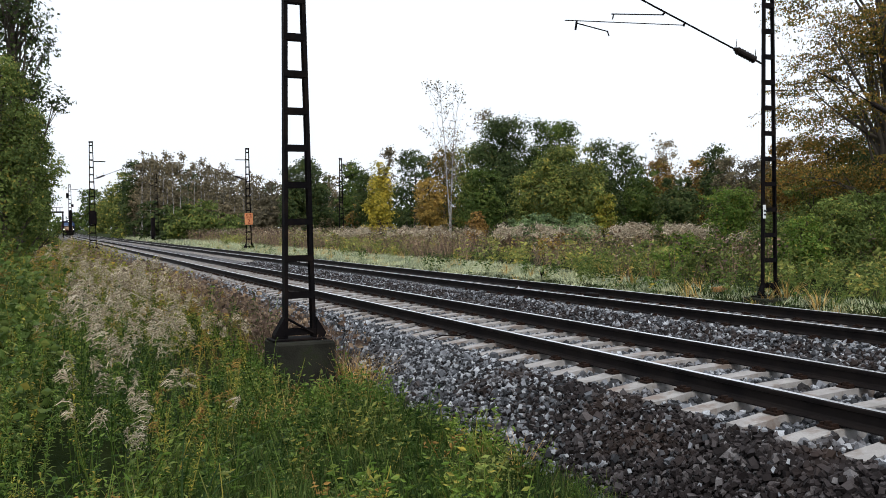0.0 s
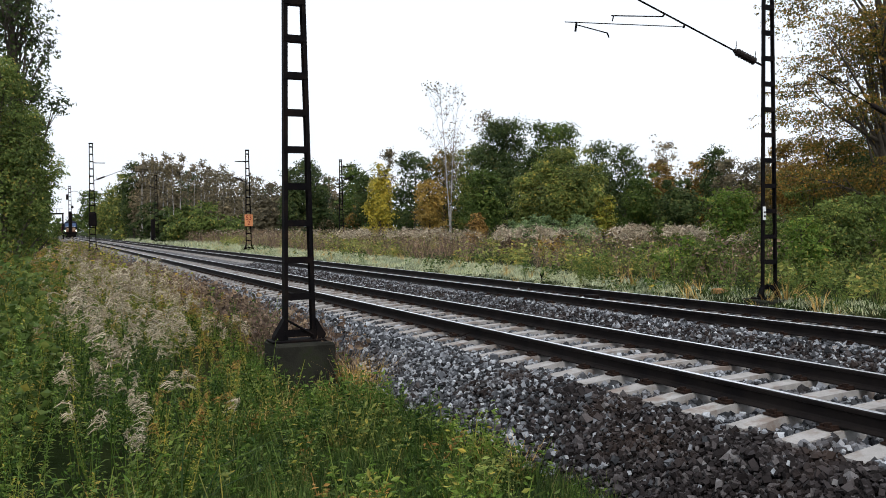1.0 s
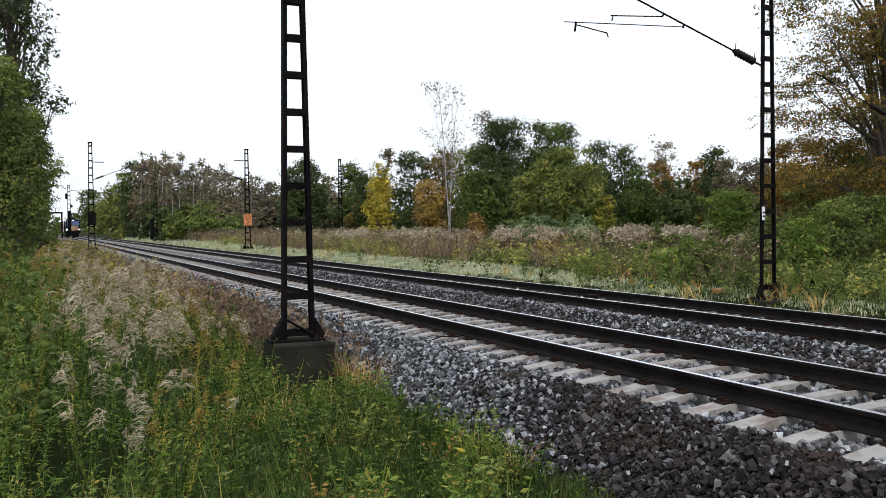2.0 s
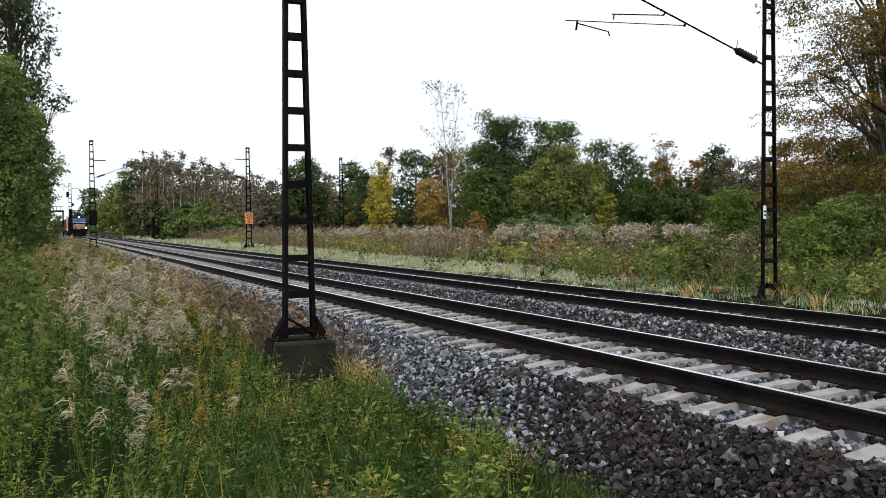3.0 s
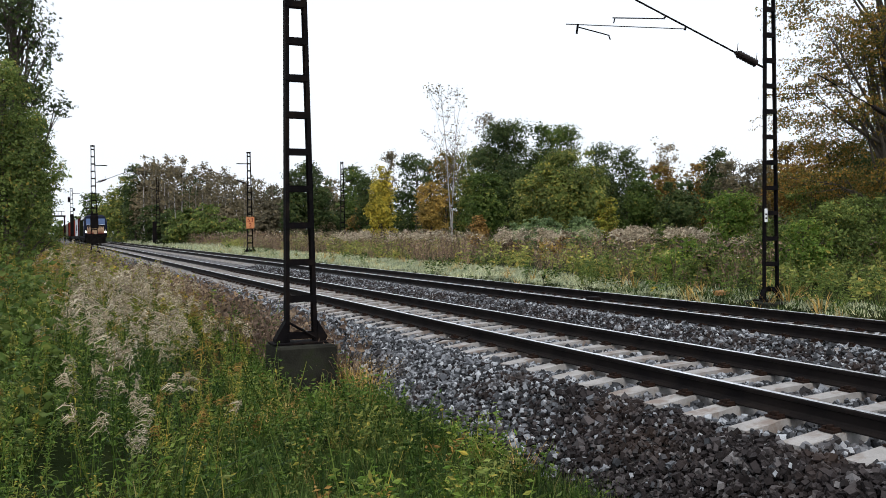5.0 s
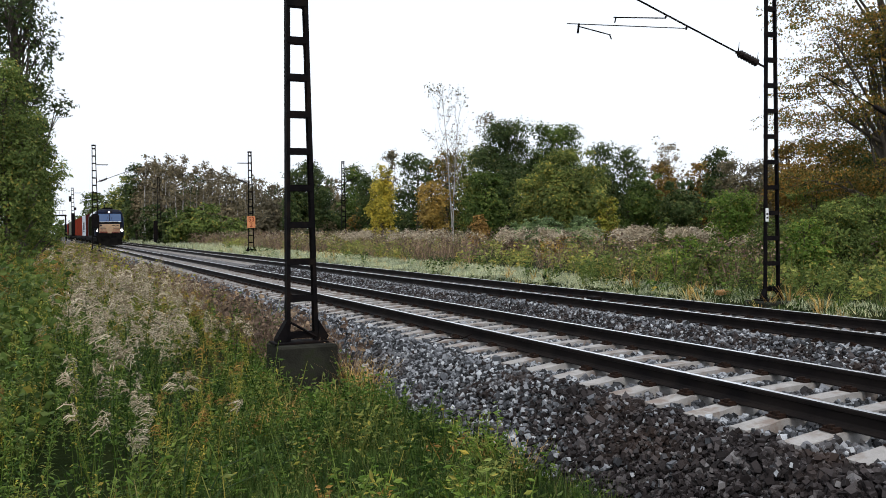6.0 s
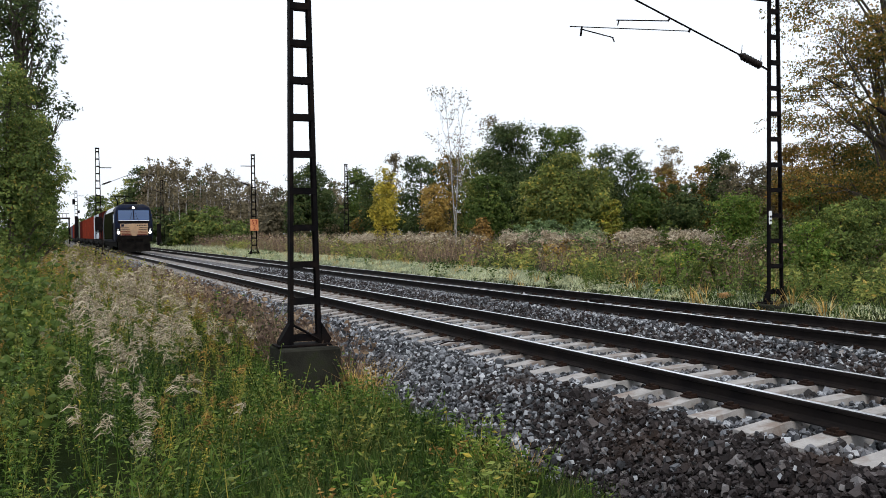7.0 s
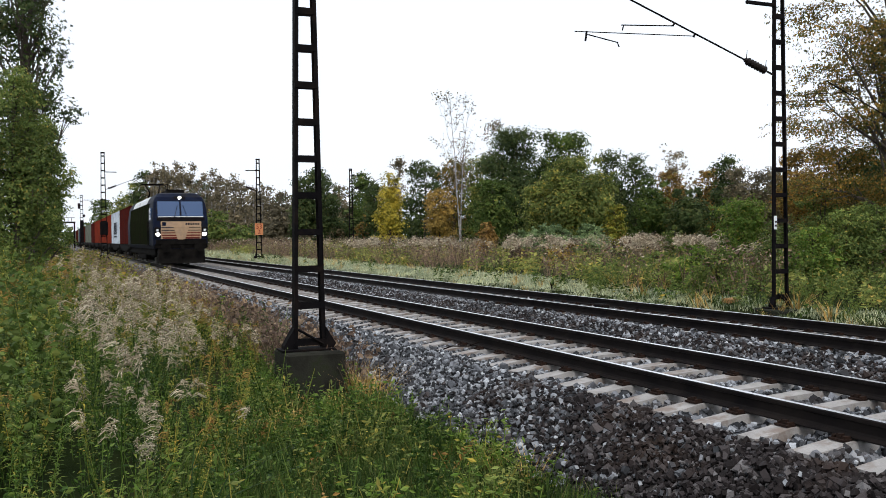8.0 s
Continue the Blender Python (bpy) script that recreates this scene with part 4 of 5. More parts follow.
tree(-0.6, 40, 7.4, 1.4, "mid_green", "dense green tree beside the line", cover=4.0, leaf=0.0026, lobes=50, spread=0.07, taper=0.1)
tree(-0.1, 52, 6.6, 1.25, "mid_green", "dense green tree beside the line", cover=4.0, leaf=0.0026, lobes=40, spread=0.07, taper=0.1)
tree(0.1, 70, 6.0, 1.2, "olive", "green tree beside the line", cover=4.0, lobes=30, spread=0.08)
tree(0.0, 100, 6.0, 1.8, "mid_green", "green tree beside the line", cover=4.0, lobes=30, spread=0.08)

# ---- weeds and grass ----
def spots(n, x0, x1, y0, y1, keep):
    x, y = rng.uniform(x0, x1, n), rng.uniform(y0, y1, n)
    k = keep(x, y)
    return x[k], y[k]


def patchy(x, y, scale, seed, level):
    return np.array([noise.noise((a * scale, b * scale, seed)) for a, b in zip(x, y)]) > level


def weed_edge(y):
    """Where the tall weeds end, towards the track."""
    return np.interp(y, (0, 5, 7, 12.5, 16, 25, 60, 120), (-0.6, 0.3, 1.35, 2.7, 3.75, 3.95, 4.2, 4.4))


def weed_height(x, y):
    """Lower near the track and near the open grass, higher up the bank."""
    back = np.clip((weed_edge(y) - x) / 3.5, 0, 1)
    return (0.82 + 0.46 * back) * np.interp(y, (3, 6, 10, 20), (0.62, 0.78, 0.95, 1.0))


def bearing_of(x, y):
    return np.degrees(np.arctan2(x, y))


def field(x, y, scale, seed):
    return np.array([noise.noise((a * scale, b * scale, seed)) for a, b in zip(x, y)])


# tall weeds: pale plumes up the bank, yellowing and rusty plants towards the mast, leafy green ones between
golden = [goldenrod(1.2, 48, 17, 0.14, 0.09, 8, 0.021) for _ in range(7)]
golden_far = [goldenrod(1.2, 26, 12, 0.13, 0.12, 6, 0.028) for _ in range(5)]
leafy_green = [goldenrod(1.05, 92, 0, 0.1, 0.095, 0, slim=0.24, upper=1.0) for _ in range(6)]
rusty = [goldenrod(1.0, 44, 12, 0.11, 0.10, 5, 0.020) for _ in range(6)]
x, y = spots(2700, -5, 4.3, 3.3, 34, lambda x, y: (x < weed_edge(y)) & (x > -0.06 * y - 1.4) & (rng.uniform(0, 1, len(x)) < np.interp(y, (3, 14, 34), (1, 0.85, 0.5))))
bear = bearing_of(x, y)
mood = field(x, y, 0.55, 2.0) * 1.5 + rng.normal(0, 0.16, len(x))
plumed = mood + np.interp(bear, (-3, 0.5, 2, 5, 7.5, 10), (-0.6, -0.25, 0.25, 0.28, 0.0, -0.6)) + np.interp(y, (3, 4.5, 6, 8.5, 20), (-0.35, -0.1, 0.08, 0.12, 0.3)) > 0.12
plumed &= bear + rng.normal(0, 0.6, len(x)) > 1.0
tone = field(x, y, 0.7, 17.0) * 1.4 + rng.normal(0, 0.15, len(x)) + np.interp(bear, (0, 5, 7.5, 12), (-0.1, 0.12, 0.36, 0.30)) - np.interp(y, (4, 6.5), (0.2, 0.0))
tall = weed_height(x, y) / 1.15 * rng.uniform(0.75, 1.15, len(x)) * (0.97 + 0.5 * field(x, y, 0.75, 5.0))
k = plumed & (y < 13)
scatter("goldenrod", golden, x[k], y[k], tall[k], [G["herb"], G["straw"]], "faded goldenrod with fluffy mauve-beige seed plumes beside the track", "weeds")
k = plumed & (y >= 13)
scatter("goldenrod", golden_far, x[k], y[k], tall[k], [G["yellow_green"], G["straw"]], "faded goldenrod with pale plumes farther along the bank", "weeds")
k = ~plumed & (tone > 0.22)
scatter("rusty_weeds", rusty, x[k], y[k], tall[k] * 0.92, [G["yellow_green"], G["red_weed"]], "yellowing weeds with rusty orange seed heads", "weeds")
k = ~plumed & (tone > -0.12) & (tone <= 0.22)
scatter("yellowing_weeds", leafy_green, x[k], y[k], tall[k], [G["yellow_green"]], "tall yellowing green weeds near the mast's foundation", "weeds")
k = ~plumed & (tone <= -0.12)
scatter("leafy_weeds", leafy_green, x[k], y[k], tall[k] * 0.95, [G["bright_green"]], "leafy green weeds with narrow leaves beside the track", "weeds")
# broad leaves beneath and between them
x, y = spots(2300, -3, 4.6, 3.0, 22, lambda x, y: (x < weed_edge(y) + 0.5) & (x > -0.06 * y - 1.4))
k = patchy(x, y, 0.8, 31.0, -0.15) & (rng.uniform(0, 1, len(x)) > np.interp(bearing_of(x, y), (6, 8, 13, 15), (0.0, 0.65, 0.65, 0.2)))
scatter("undergrowth_leaves", [herb(0.6, 54, 0.05, 0.17, 0.42) for _ in range(6)], x[k], y[k], np.interp(y[k], (3, 10, 26), (0.75, 1.0, 1.4)) * rng.uniform(0.7, 1.3, k.sum()), [G["herb"]], "dense green leaves between the weeds", "weeds")
x, y = spots(22, -0.6, 1.2, 3.4, 6.0, lambda x, y: x < weed_edge(y) + 0.3)
scatter("long_grass", [tuft(6, 0.85, 0.018, 0.8, 0.10) for _ in range(4)], x, y, rng.uniform(0.7, 1.1, len(x)), [G["grass"]], "long arching grass blades among the weeds", "grass")
# the bank farther along
x, y = spots(2600, -6, 4.6, 22, 135, lambda x, y: (x - centre(y) < -2.45) & (x > 0.005 * y - 2.2) & (rng.uniform(0, 1, len(x)) < np.interp(y, (22, 60, 135), (1, 0.8, 0.5))))
k = patchy(x, y, 0.25, 41.0, 0.0)
scatter("bank_weeds", [dry_stalks(1.0, 9, 8) for _ in range(4)], x[k], y[k], np.interp(y[k], (22, 60, 135), (1.0, 1.25, 1.2)) * rng.uniform(0.7, 1.1, k.sum()), [G["brown_weed"], G["yellow_green"]], "brown and straw coloured weeds along the bank", "weeds")
scatter("bank_weeds", [herb(0.9, 30, 0.15, 0.3) for _ in range(4)], x[~k], y[~k], np.interp(y[~k], (22, 60, 135), (0.95, 1.2, 1.2)) * rng.uniform(0.7, 1.1, (~k).sum()), [G["yellow_green"]], "yellowish green weeds along the bank", "weeds")
# brambles at the edge of the bank
x, y = spots(900, -3.4, 0.4, 7.5, 24, lambda x, y: (x < -0.022 * y + 0.15) & (x > -0.07 * y - 0.6))
scatter("bramble", [herb(0.9, 60, 0.075, 0.3, 0.7) for _ in range(5)], x, y, np.interp(y, (7.5, 12, 24), (0.9, 1.3, 1.6)) * rng.uniform(0.7, 1.15, len(x)), [G["mid_green"]], "dark green bramble thicket on the bank", "bramble")
# open grass at the foot of the ballast
x, y = spots(6500, 0.0, 5.2, 4.0, 16, lambda x, y: (x > weed_edge(y) - 0.5) & (x - centre(y) < -2.35))
scatter("short_grass", [spikes(20, 0.17, 0.009, 0.10) for _ in range(6)], x, y, rng.uniform(0.6, 1.3, len(x)), [G["grass"]], "short green grass at the foot of the ballast", "grass")
x, y = spots(3000, -0.5, 5.0, 3.4, 15, lambda x, y: (x > weed_edge(y) - 0.6) & (x - centre(y) < -2.55))
k = patchy(x, y, 1.3, 5.0, -0.02)
kinds_of = field(x, y, 1.1, 77.0) + rng.normal(0, 0.16, len(x))
for lo, hi, mat, tall, lab in ((-9, -0.33, "olive", 0.32, "yellowish low herbs in the grass"), (-0.33, 0.12, "herb", 0.30, "low green herbs in the grass"),
                               (0.12, 0.15, "red_weed", 0.26, "withered rusty herbs in the grass"), (0.15, 0.24, "shrub_green", 0.33, "leafy green herbs in the grass"), (0.24, 9, "bright_green", 0.36, "fresh green herbs in the grass")):
    m = k & (kinds_of >= lo) & (kinds_of < hi)
    scatter("herbs", [herb(tall, 40, 0.045, 0.12, 0.38) for _ in range(4)], x[m], y[m], rng.uniform(0.5, 1.6, m.sum()), [G[mat]], lab, "herbs")
x, y = spots(260, 1.2, 4.8, 7.5, 15, lambda x, y: (x > weed_edge(y) - 0.4) & (x - centre(y) < -2.3) & (x - centre(y) > -4.6))
k = patchy(x, y, 0.7, 12.0, 0.1)
scatter("dry_tufts", [tuft(26, 0.34, 0.009, 0.45, 0.10) for _ in range(5)], x[k], y[k], rng.uniform(0.6, 1.15, k.sum()), [G["dry_grass"]], "dry tan grass tufts beside the ballast", "grass")
x = np.array([3.98, 4.06, 4.15, 4.0, 4.25, 4.2, 4.1])
y = np.array([12.2, 12.5, 12.75, 12.9, 12.35, 11.9, 12.0])
scatter("dry_tufts", [tuft(40, 0.6, 0.009, 0.5, 0.12) for _ in range(3)], x, y, np.full(7, 0.95), [G["dry_grass"]], "orange and tan dry grass against the foundation block", "grass")
x, y = spots(900, 3.4, 5.2, 12.5, 45, lambda x, y: (x - centre(y) > -3.2) & (x - centre(y) < np.interp(y, (12, 16, 45), (-2.6, -2.25, -2.1))))
scatter("reddish_weeds", [dry_stalks(0.75, 16, 10) for _ in range(4)], x, y, rng.uniform(0.6, 1.2, len(x)), [G["brown_weed"], G["brown_weed"]], "dry reddish brown stalks on the ballast shoulder", "weeds")

# beyond the far track
x, y = spots(12000, 12.6, 19, 6, 90, lambda x, y: (x - centre(y) > D + 2.0) & (x - centre(y) < D + np.interp(y, (6, 14, 30, 90), (3.4, 4.0, 5.6, 6.2))))
scatter("pale_grass", [spikes(19, 0.13, 0.015, 0.19, 0.9) for _ in range(6)], x, y, np.interp(y, (6, 30, 90), (0.8, 1.15, 1.9)) * rng.uniform(0.3, 1.3, len(x)), [G["pale_grass"]], "pale dewy grass strip along the far track", "grass")
x, y = spots(800, 12.6, 17, 6, 20, lambda x, y: (x - centre(y) > D + 2.1) & (x - centre(y) < D + 4.6))
scatter("verge_grass", [tuft(9, 0.24, 0.016, 0.5, 0.12) for _ in range(4)], x, y, rng.uniform(0.6, 1.3, len(x)), [G["grass"]], "green grass between the pale tufts of the verge", "grass")
x, y = spots(900, 12.6, 24, 88, 175, lambda x, y: (x - centre(y) > D + 2.2) & (x - centre(y) < D + 9))
scatter("pale_grass", [spikes(16, 0.36, 0.05, 0.35) for _ in range(4)], x, y, rng.uniform(0.7, 1.5, len(x)), [G["pale_grass"]], "pale grass farther along the far track", "grass")
x, y = spots(1000, 12.8, 19, 8, 90, lambda x, y: (x - centre(y) > D + 2.4) & (x - centre(y) < D + np.interp(y, (6, 14, 30, 90), (3.8, 4.6, 7.5, 9))))
k = patchy(x, y, 0.5, 51.0, 0.05)
scatter("verge_weeds", [herb(0.4, 24, 0.10, 0.2) for _ in range(4)], x[k], y[k], rng.uniform(0.5, 1.3, k.sum()), [G["herb"]], "dark green weeds dotted along the verge", "weeds")
scatter("verge_tufts", [tuft(14, 0.45, 0.02, 0.4, 0.12) for _ in range(4)], x[~k][::3], y[~k][::3], rng.uniform(0.6, 1.2, len(x[~k][::3])), [G["dry_grass"]], "dry tan grass tufts along the verge", "grass")
x, y = spots(7500, 13.0, 48, 8, 140, lambda x, y: (x - centre(y) > D + np.interp(y, (6, 14, 30, 90), (3.2, 3.8, 5.0, 5.4))) & (x - centre(y) < D + 30) & (x > 0.12 * y) & (rng.uniform(0, 1, len(x)) < np.interp(x - centre(y) - D - 0.05 * y, (4, 9, 16), (1, 0.6, 0.25))))
k = patchy(x, y, 0.16, 1.0, -0.08)
stalks = [dry_stalks(1.05, 9, 8) for _ in range(6)]
scatter("brown_weeds", [t if i < 2 else (t[0], t[1], t[2] * 0) for i, t in enumerate(stalks)], x[k], y[k], np.interp(y[k], (8, 20, 140), (0.55, 1.0, 1.35)) * rng.uniform(0.65, 1.15, k.sum()), [G["brown_weed"], G["straw"]], "brown dry weeds with some pale heads beyond the tracks", "weeds")
scatter("green_weeds", [herb(0.8, 27, 0.15, 0.25) for _ in range(6)], x[~k], y[~k], np.interp(y[~k], (8, 20, 140), (0.6, 1.0, 1.4)) * rng.uniform(0.6, 1.25, (~k).sum()), [G["olive_weed"]], "olive green weeds beyond the tracks", "weeds")
x, y = spots(800, 16, 42, 18, 70, lambda x, y: (x - centre(y) > D + 5.5))
k = patchy(x, y, 0.22, 21.0, 0.04)
scatter("pale_plumes", [goldenrod(1.25, 10, 12, 0.3, 0.12, 3) for _ in range(4)], x[k], y[k], rng.uniform(0.85, 1.2, k.sum()), [G["yellow_green"], G["straw"]], "pale fluffy seed plumes beyond the tracks", "weeds")
for b0, b1, d0, d1, n in ((34.8, 37.0, 39, 45, 60), (37.6, 39.8, 38, 43, 70), (29.8, 31.6, 41.5, 43, 26), (27.4, 28.8, 44, 47, 24), (17.6, 19.6, 60, 66, 50), (21.6, 24.0, 58, 64, 50)):
    b, d = np.radians(rng.uniform(b0, b1, n)), rng.uniform(d0, d1, n)
    scatter("pale_plumes", [goldenrod(1.25, 8, 11, 0.26, 0.12, 3, 0.07) for _ in range(3)], np.sin(b) * d, np.cos(b) * d, rng.uniform(0.85, 1.15, n), [G["brown_weed"], G["straw"]], "clump of pale fluffy seed plumes beyond the tracks", "weeds")
x, y = spots(1300, 14, 30, 8, 30, lambda x, y: (x - centre(y) > D + 3.0) & (x > 0.62 * y))
scatter("green_weeds", [herb(0.7, 36, 0.085, 0.25) for _ in range(6)], x, y, rng.uniform(0.5, 1.3, len(x)), [G["shrub_green"]], "green weeds and brambles beyond the far track", "weeds")

# ---- the train ----
M["navy"] = surface("dark_navy_paint", (0.006, 0.009, 0.022), (0.010, 0.014, 0.030), 2, 0.5, 0.0, 60, 0.03, 0.001, stain=(0.012, 0.012, 0.014), stain_scale=1.2, gloss=0.02)
M["side_dark"] = surface("dark_green_grey_paint", (0.012, 0.015, 0.007), (0.018, 0.021, 0.010), 2, 0.6, 0.0, 60, 0.03, 0.001, stain=(0.014, 0.013, 0.009), stain_scale=1.0, gloss=0.0)
M["beige"] = surface("beige_front_paint", (0.33, 0.225, 0.14), (0.40, 0.27, 0.17), 3, 0.45, 0, 60, 0.03, 0.001, stain=(0.28, 0.2, 0.14), stain_scale=2)
M["red_band"] = surface("dull_red_paint", (0.11, 0.022, 0.016), (0.15, 0.032, 0.022), 3, 0.5, 0, 60, 0.03, 0.001)
M["under"] = surface("grimy_underframe", (0.004, 0.0035, 0.0035), (0.010, 0.009, 0.008), 3, 0.85, 0.0, 40, 0.3, 0.004, gloss=0.04)
# pale colour for the painted roof glints, also for tail lamps and windscreen sill
M["pale_glint_and_trim"] = surface("pale_glint_and_trim_paint", (0.55, 0.57, 0.60), (0.66, 0.68, 0.70), 2, 0.4, 0, 50, 0.05, 0.001)
M["wheel"] = surface("wheel_steel", (0.05, 0.045, 0.04), (0.10, 0.09, 0.08), 4, 0.5, 0.7, 60, 0.1, 0.001)


def glass_material():
    m, n, b = base("sky_tinted_glass")
    # the blue of the reflected sky is put into the base colour
    b.inputs["Base Color"].default_value = (0.03, 0.068, 0.16, 1)
    b.inputs["Roughness"].default_value = 0.06
    b.inputs["Specular IOR Level"].default_value = 0.5
    return m


def lamp_material():
    m, n, b = base("lit_headlamp")
    b.inputs["Base Color"].default_value = (0.9, 0.9, 0.85, 1)
    b.inputs["Emission Color"].default_value = (1.0, 0.96, 0.88, 1)
    b.inputs["Emission Strength"].default_value = 9.0
    return m


M["glass"] = glass_material()
M["lamp"] = lamp_material()


def wheel_part(x, y, r, parent):
    bm = bmesh.new()
    s = 1 if x > 0 else -1
    bar(bm, (x, y, r), (x - 0.09 * s, y, r), r, 20)
    bar(bm, (x - 0.09 * s, y, r), (x - 0.125 * s, y, r), r + 0.028, 20)
    bar(bm, (x + 0.02 * s, y, r), (x, y, r), r * 0.35, 12)
    return part("wheel", bm, M["wheel"], parent)


def bogie(y, base_len, r, parent):
    bm = bmesh.new()
    for s in (-1, 1):
        prism(bm, ((y - base_len / 2 - 0.45, r + 0.05), (y - base_len / 2 + 0.4, r - 0.05), (y - 0.4, r - 0.18), (y + 0.4, r - 0.18), (y + base_len / 2 - 0.4, r - 0.05), (y + base_len / 2 + 0.45, r + 0.05),
                   (y + base_len / 2 + 0.45, r + 0.28), (y - base_len / 2 - 0.45, r + 0.28)), s * 0.98, s * 1.12)
        for k in (-1, 1):
            box(bm, min(s * 1.0, s * 1.2), max(s * 1.0, s * 1.2), y + k * base_len / 2 - 0.16, y + k * base_len / 2 + 0.16, r - 0.16, r + 0.16, 0.03)
    box(bm, -1.0, 1.0, y - 0.25, y + 0.25, r - 0.05, r + 0.35)
    b = part("bogie", bm, M["under"], parent)
    for k in (-1, 1):
        for s in (-1, 1):
            wheel_part(s * 0.80, y + k * base_len / 2, r, b)
    return b


# half width and set-back of the nose, level by level
LEVELS = ((0.95, 1.40, 0.06), (1.15, 1.48, 0.02), (2.10, 1.50, 0.0), (2.46, 1.50, 0.05), (2.70, 1.49, 0.12), (3.56, 1.41, 0.44), (3.82, 1.30, 0.62), (4.02, 1.12, 0.96), (4.10, 0.92, 1.33))


def nose(z):
    return float(np.interp(z, [l[0] for l in LEVELS], [l[2] for l in LEVELS]))


def flank(z):
    return float(np.interp(z, [l[0] for l in LEVELS], [l[1] for l in LEVELS]))


def loco_hull(length):
    bm = bmesh.new()
    rings = []
    for z, w, s in LEVELS:
        r = 0.30
        pts = []
        for cx, cy, a0 in ((w - r, s + r, -90), (w - r, length - s - r, 0), (-w + r, length - s - r, 90), (-w + r, s + r, 180)):
            for k in range(4):
                a = radians(a0 + 30 * k)
                pts.append((cx + r * math.cos(a), cy + r * math.sin(a), z))
        rings.append([bm.verts.new(p) for p in pts])
    k = len(rings[0])
    for a, b in zip(rings, rings[1:]):
        for j in range(k):
            bm.faces.new((a[j], a[(j + 1) % k], b[(j + 1) % k], b[j]))
    bm.faces.new(rings[-1])
    bm.faces.new(rings[0][::-1])
    return bm


def front_panel(x0, x1, z0, z1, proud=0.012, thick=0.05, steps=6):
    """A slab that follows the nose's slope between two heights."""
    bm = bmesh.new()
    rows = []
    for k in range(steps + 1):
        z = z0 + (z1 - z0) * k / steps
        f = nose(z)
        rows.append([bm.verts.new(p) for p in ((x0, f - proud, z), (x1, f - proud, z), (x1, f + thick, z), (x0, f + thick, z))])
    for a, b in zip(rows, rows[1:]):
        for j in range(4):
            bm.faces.new((a[j], a[(j + 1) % 4], b[(j + 1) % 4], b[j]))
    bm.faces.new(rows[0][::-1])
    bm.faces.new(rows[-1])
    return bm


def locomotive():
    L = 18.9
    t = thing("locomotive", Matrix(), "dark blue electric locomotive with beige front panel, lights on", "locomotive")
    body = part("body", loco_hull(L), M["navy"], t)
    for s in (-1, 1):
        bm = bmesh.new()
        rows = []
        for z in (1.18, 2.1, 2.70, 3.1, 3.53):
            w = flank(z) * s
            rows.append([bm.verts.new(p) for p in ((w + 0.012 * s, 2.55, z), (w + 0.012 * s, L - 2.55, z), (w - 0.03 * s, L - 2.55, z), (w - 0.03 * s, 2.55, z))])
        for a, b in zip(rows, rows[1:]):
            for q in range(4):
                bm.faces.new((a[q], a[(q + 1) % 4], b[(q + 1) % 4], b[q]))
        bm.faces.new(rows[0])
        bm.faces.new(rows[-1])
        bmesh.ops.recalc_face_normals(bm, faces=bm.faces[:])
        part("side_panel", bm, M["side_dark"], body, "dull dark green side panel")
        bm = bmesh.new()
        # two pale strips paint the sky's glint along the sloped roof edge
        q = [(s * 1.41, 3.55), (s * 1.30, 3.82), (s * 1.17, 3.96), (s * 1.19, 3.99), (s * 1.325, 3.84), (s * 1.435, 3.56)]
        prism(bm, q, 4.2, 9.2, "y")
        prism(bm, q, 9.7, 14.0, "y")
        part("roof_edge_glint", bm, M["pale_glint_and_trim"], body, "pale strip painting the glint on the sloped roof edge")
        x0, x1 = sorted((s * 1.44, s * 1.53))
        part("cab_window", boxed(x0, x1, 1.0, 1.65, 2.55, 3.25, 0.02), M["glass"], body)
        part("cab_door", boxed(*sorted((s * 1.49, s * 1.515)), 1.85, 2.45, 1.05, 3.2, 0.01), M["navy"], body)
        for yy in (1.78, 2.52):
            bm = bmesh.new()
            bar(bm, (s * 1.56, yy, 1.1), (s * 1.56, yy, 2.5), 0.018, 6)
            part("handrail", bm, M["steel_dark"], body)
        part("windscreen", front_panel(*sorted((s * 0.05, s * 1.22)), 2.70, 3.58, 0.014), M["glass"], body, "windscreen pane with a blue sky reflection in its colour")
        bm = bmesh.new()
        bar(bm, (s * 0.34, nose(2.70) - 0.05, 2.70), (s * 0.15, nose(3.36) - 0.05, 3.36), 0.014, 6)
        part("wiper", bm, M["steel_dark"], body)
        h = part("headlamp_housing", boxed(*sorted((s * 1.09, s * 1.42)), -0.03, 0.2, 1.58, 2.14, 0.04), M["steel_dark"], body)
        bm = bmesh.new()
        bar(bm, (s * 1.25, -0.05, 1.75), (s * 1.25, 0.0, 1.75), 0.11, 16)
        part("headlamp", bm, M["lamp"], h, "glowing white headlamp")
        bm = bmesh.new()
        bar(bm, (s * 1.27, -0.045, 1.98), (s * 1.27, 0.0, 1.98), 0.07, 12)
        part("tail_lamp", bm, M["pale_glint_and_trim"], h)
        bm = bmesh.new()
        bar(bm, (s * 0.875, 0.1, 1.03), (s * 0.875, -0.40, 1.03), 0.11, 12)
        bar(bm, (s * 0.875, -0.40, 1.03), (s * 0.875, -0.47, 1.03), 0.25, 16)
        part("buffer", bm, M["under"], t)
    part("windscreen_post", front_panel(-0.05, 0.05, 2.66, 3.62, 0.016), M["navy"], body)
    part("windscreen_surround", front_panel(-1.28, 1.28, 2.50, 2.69, 0.012), M["steel_dark"], body)
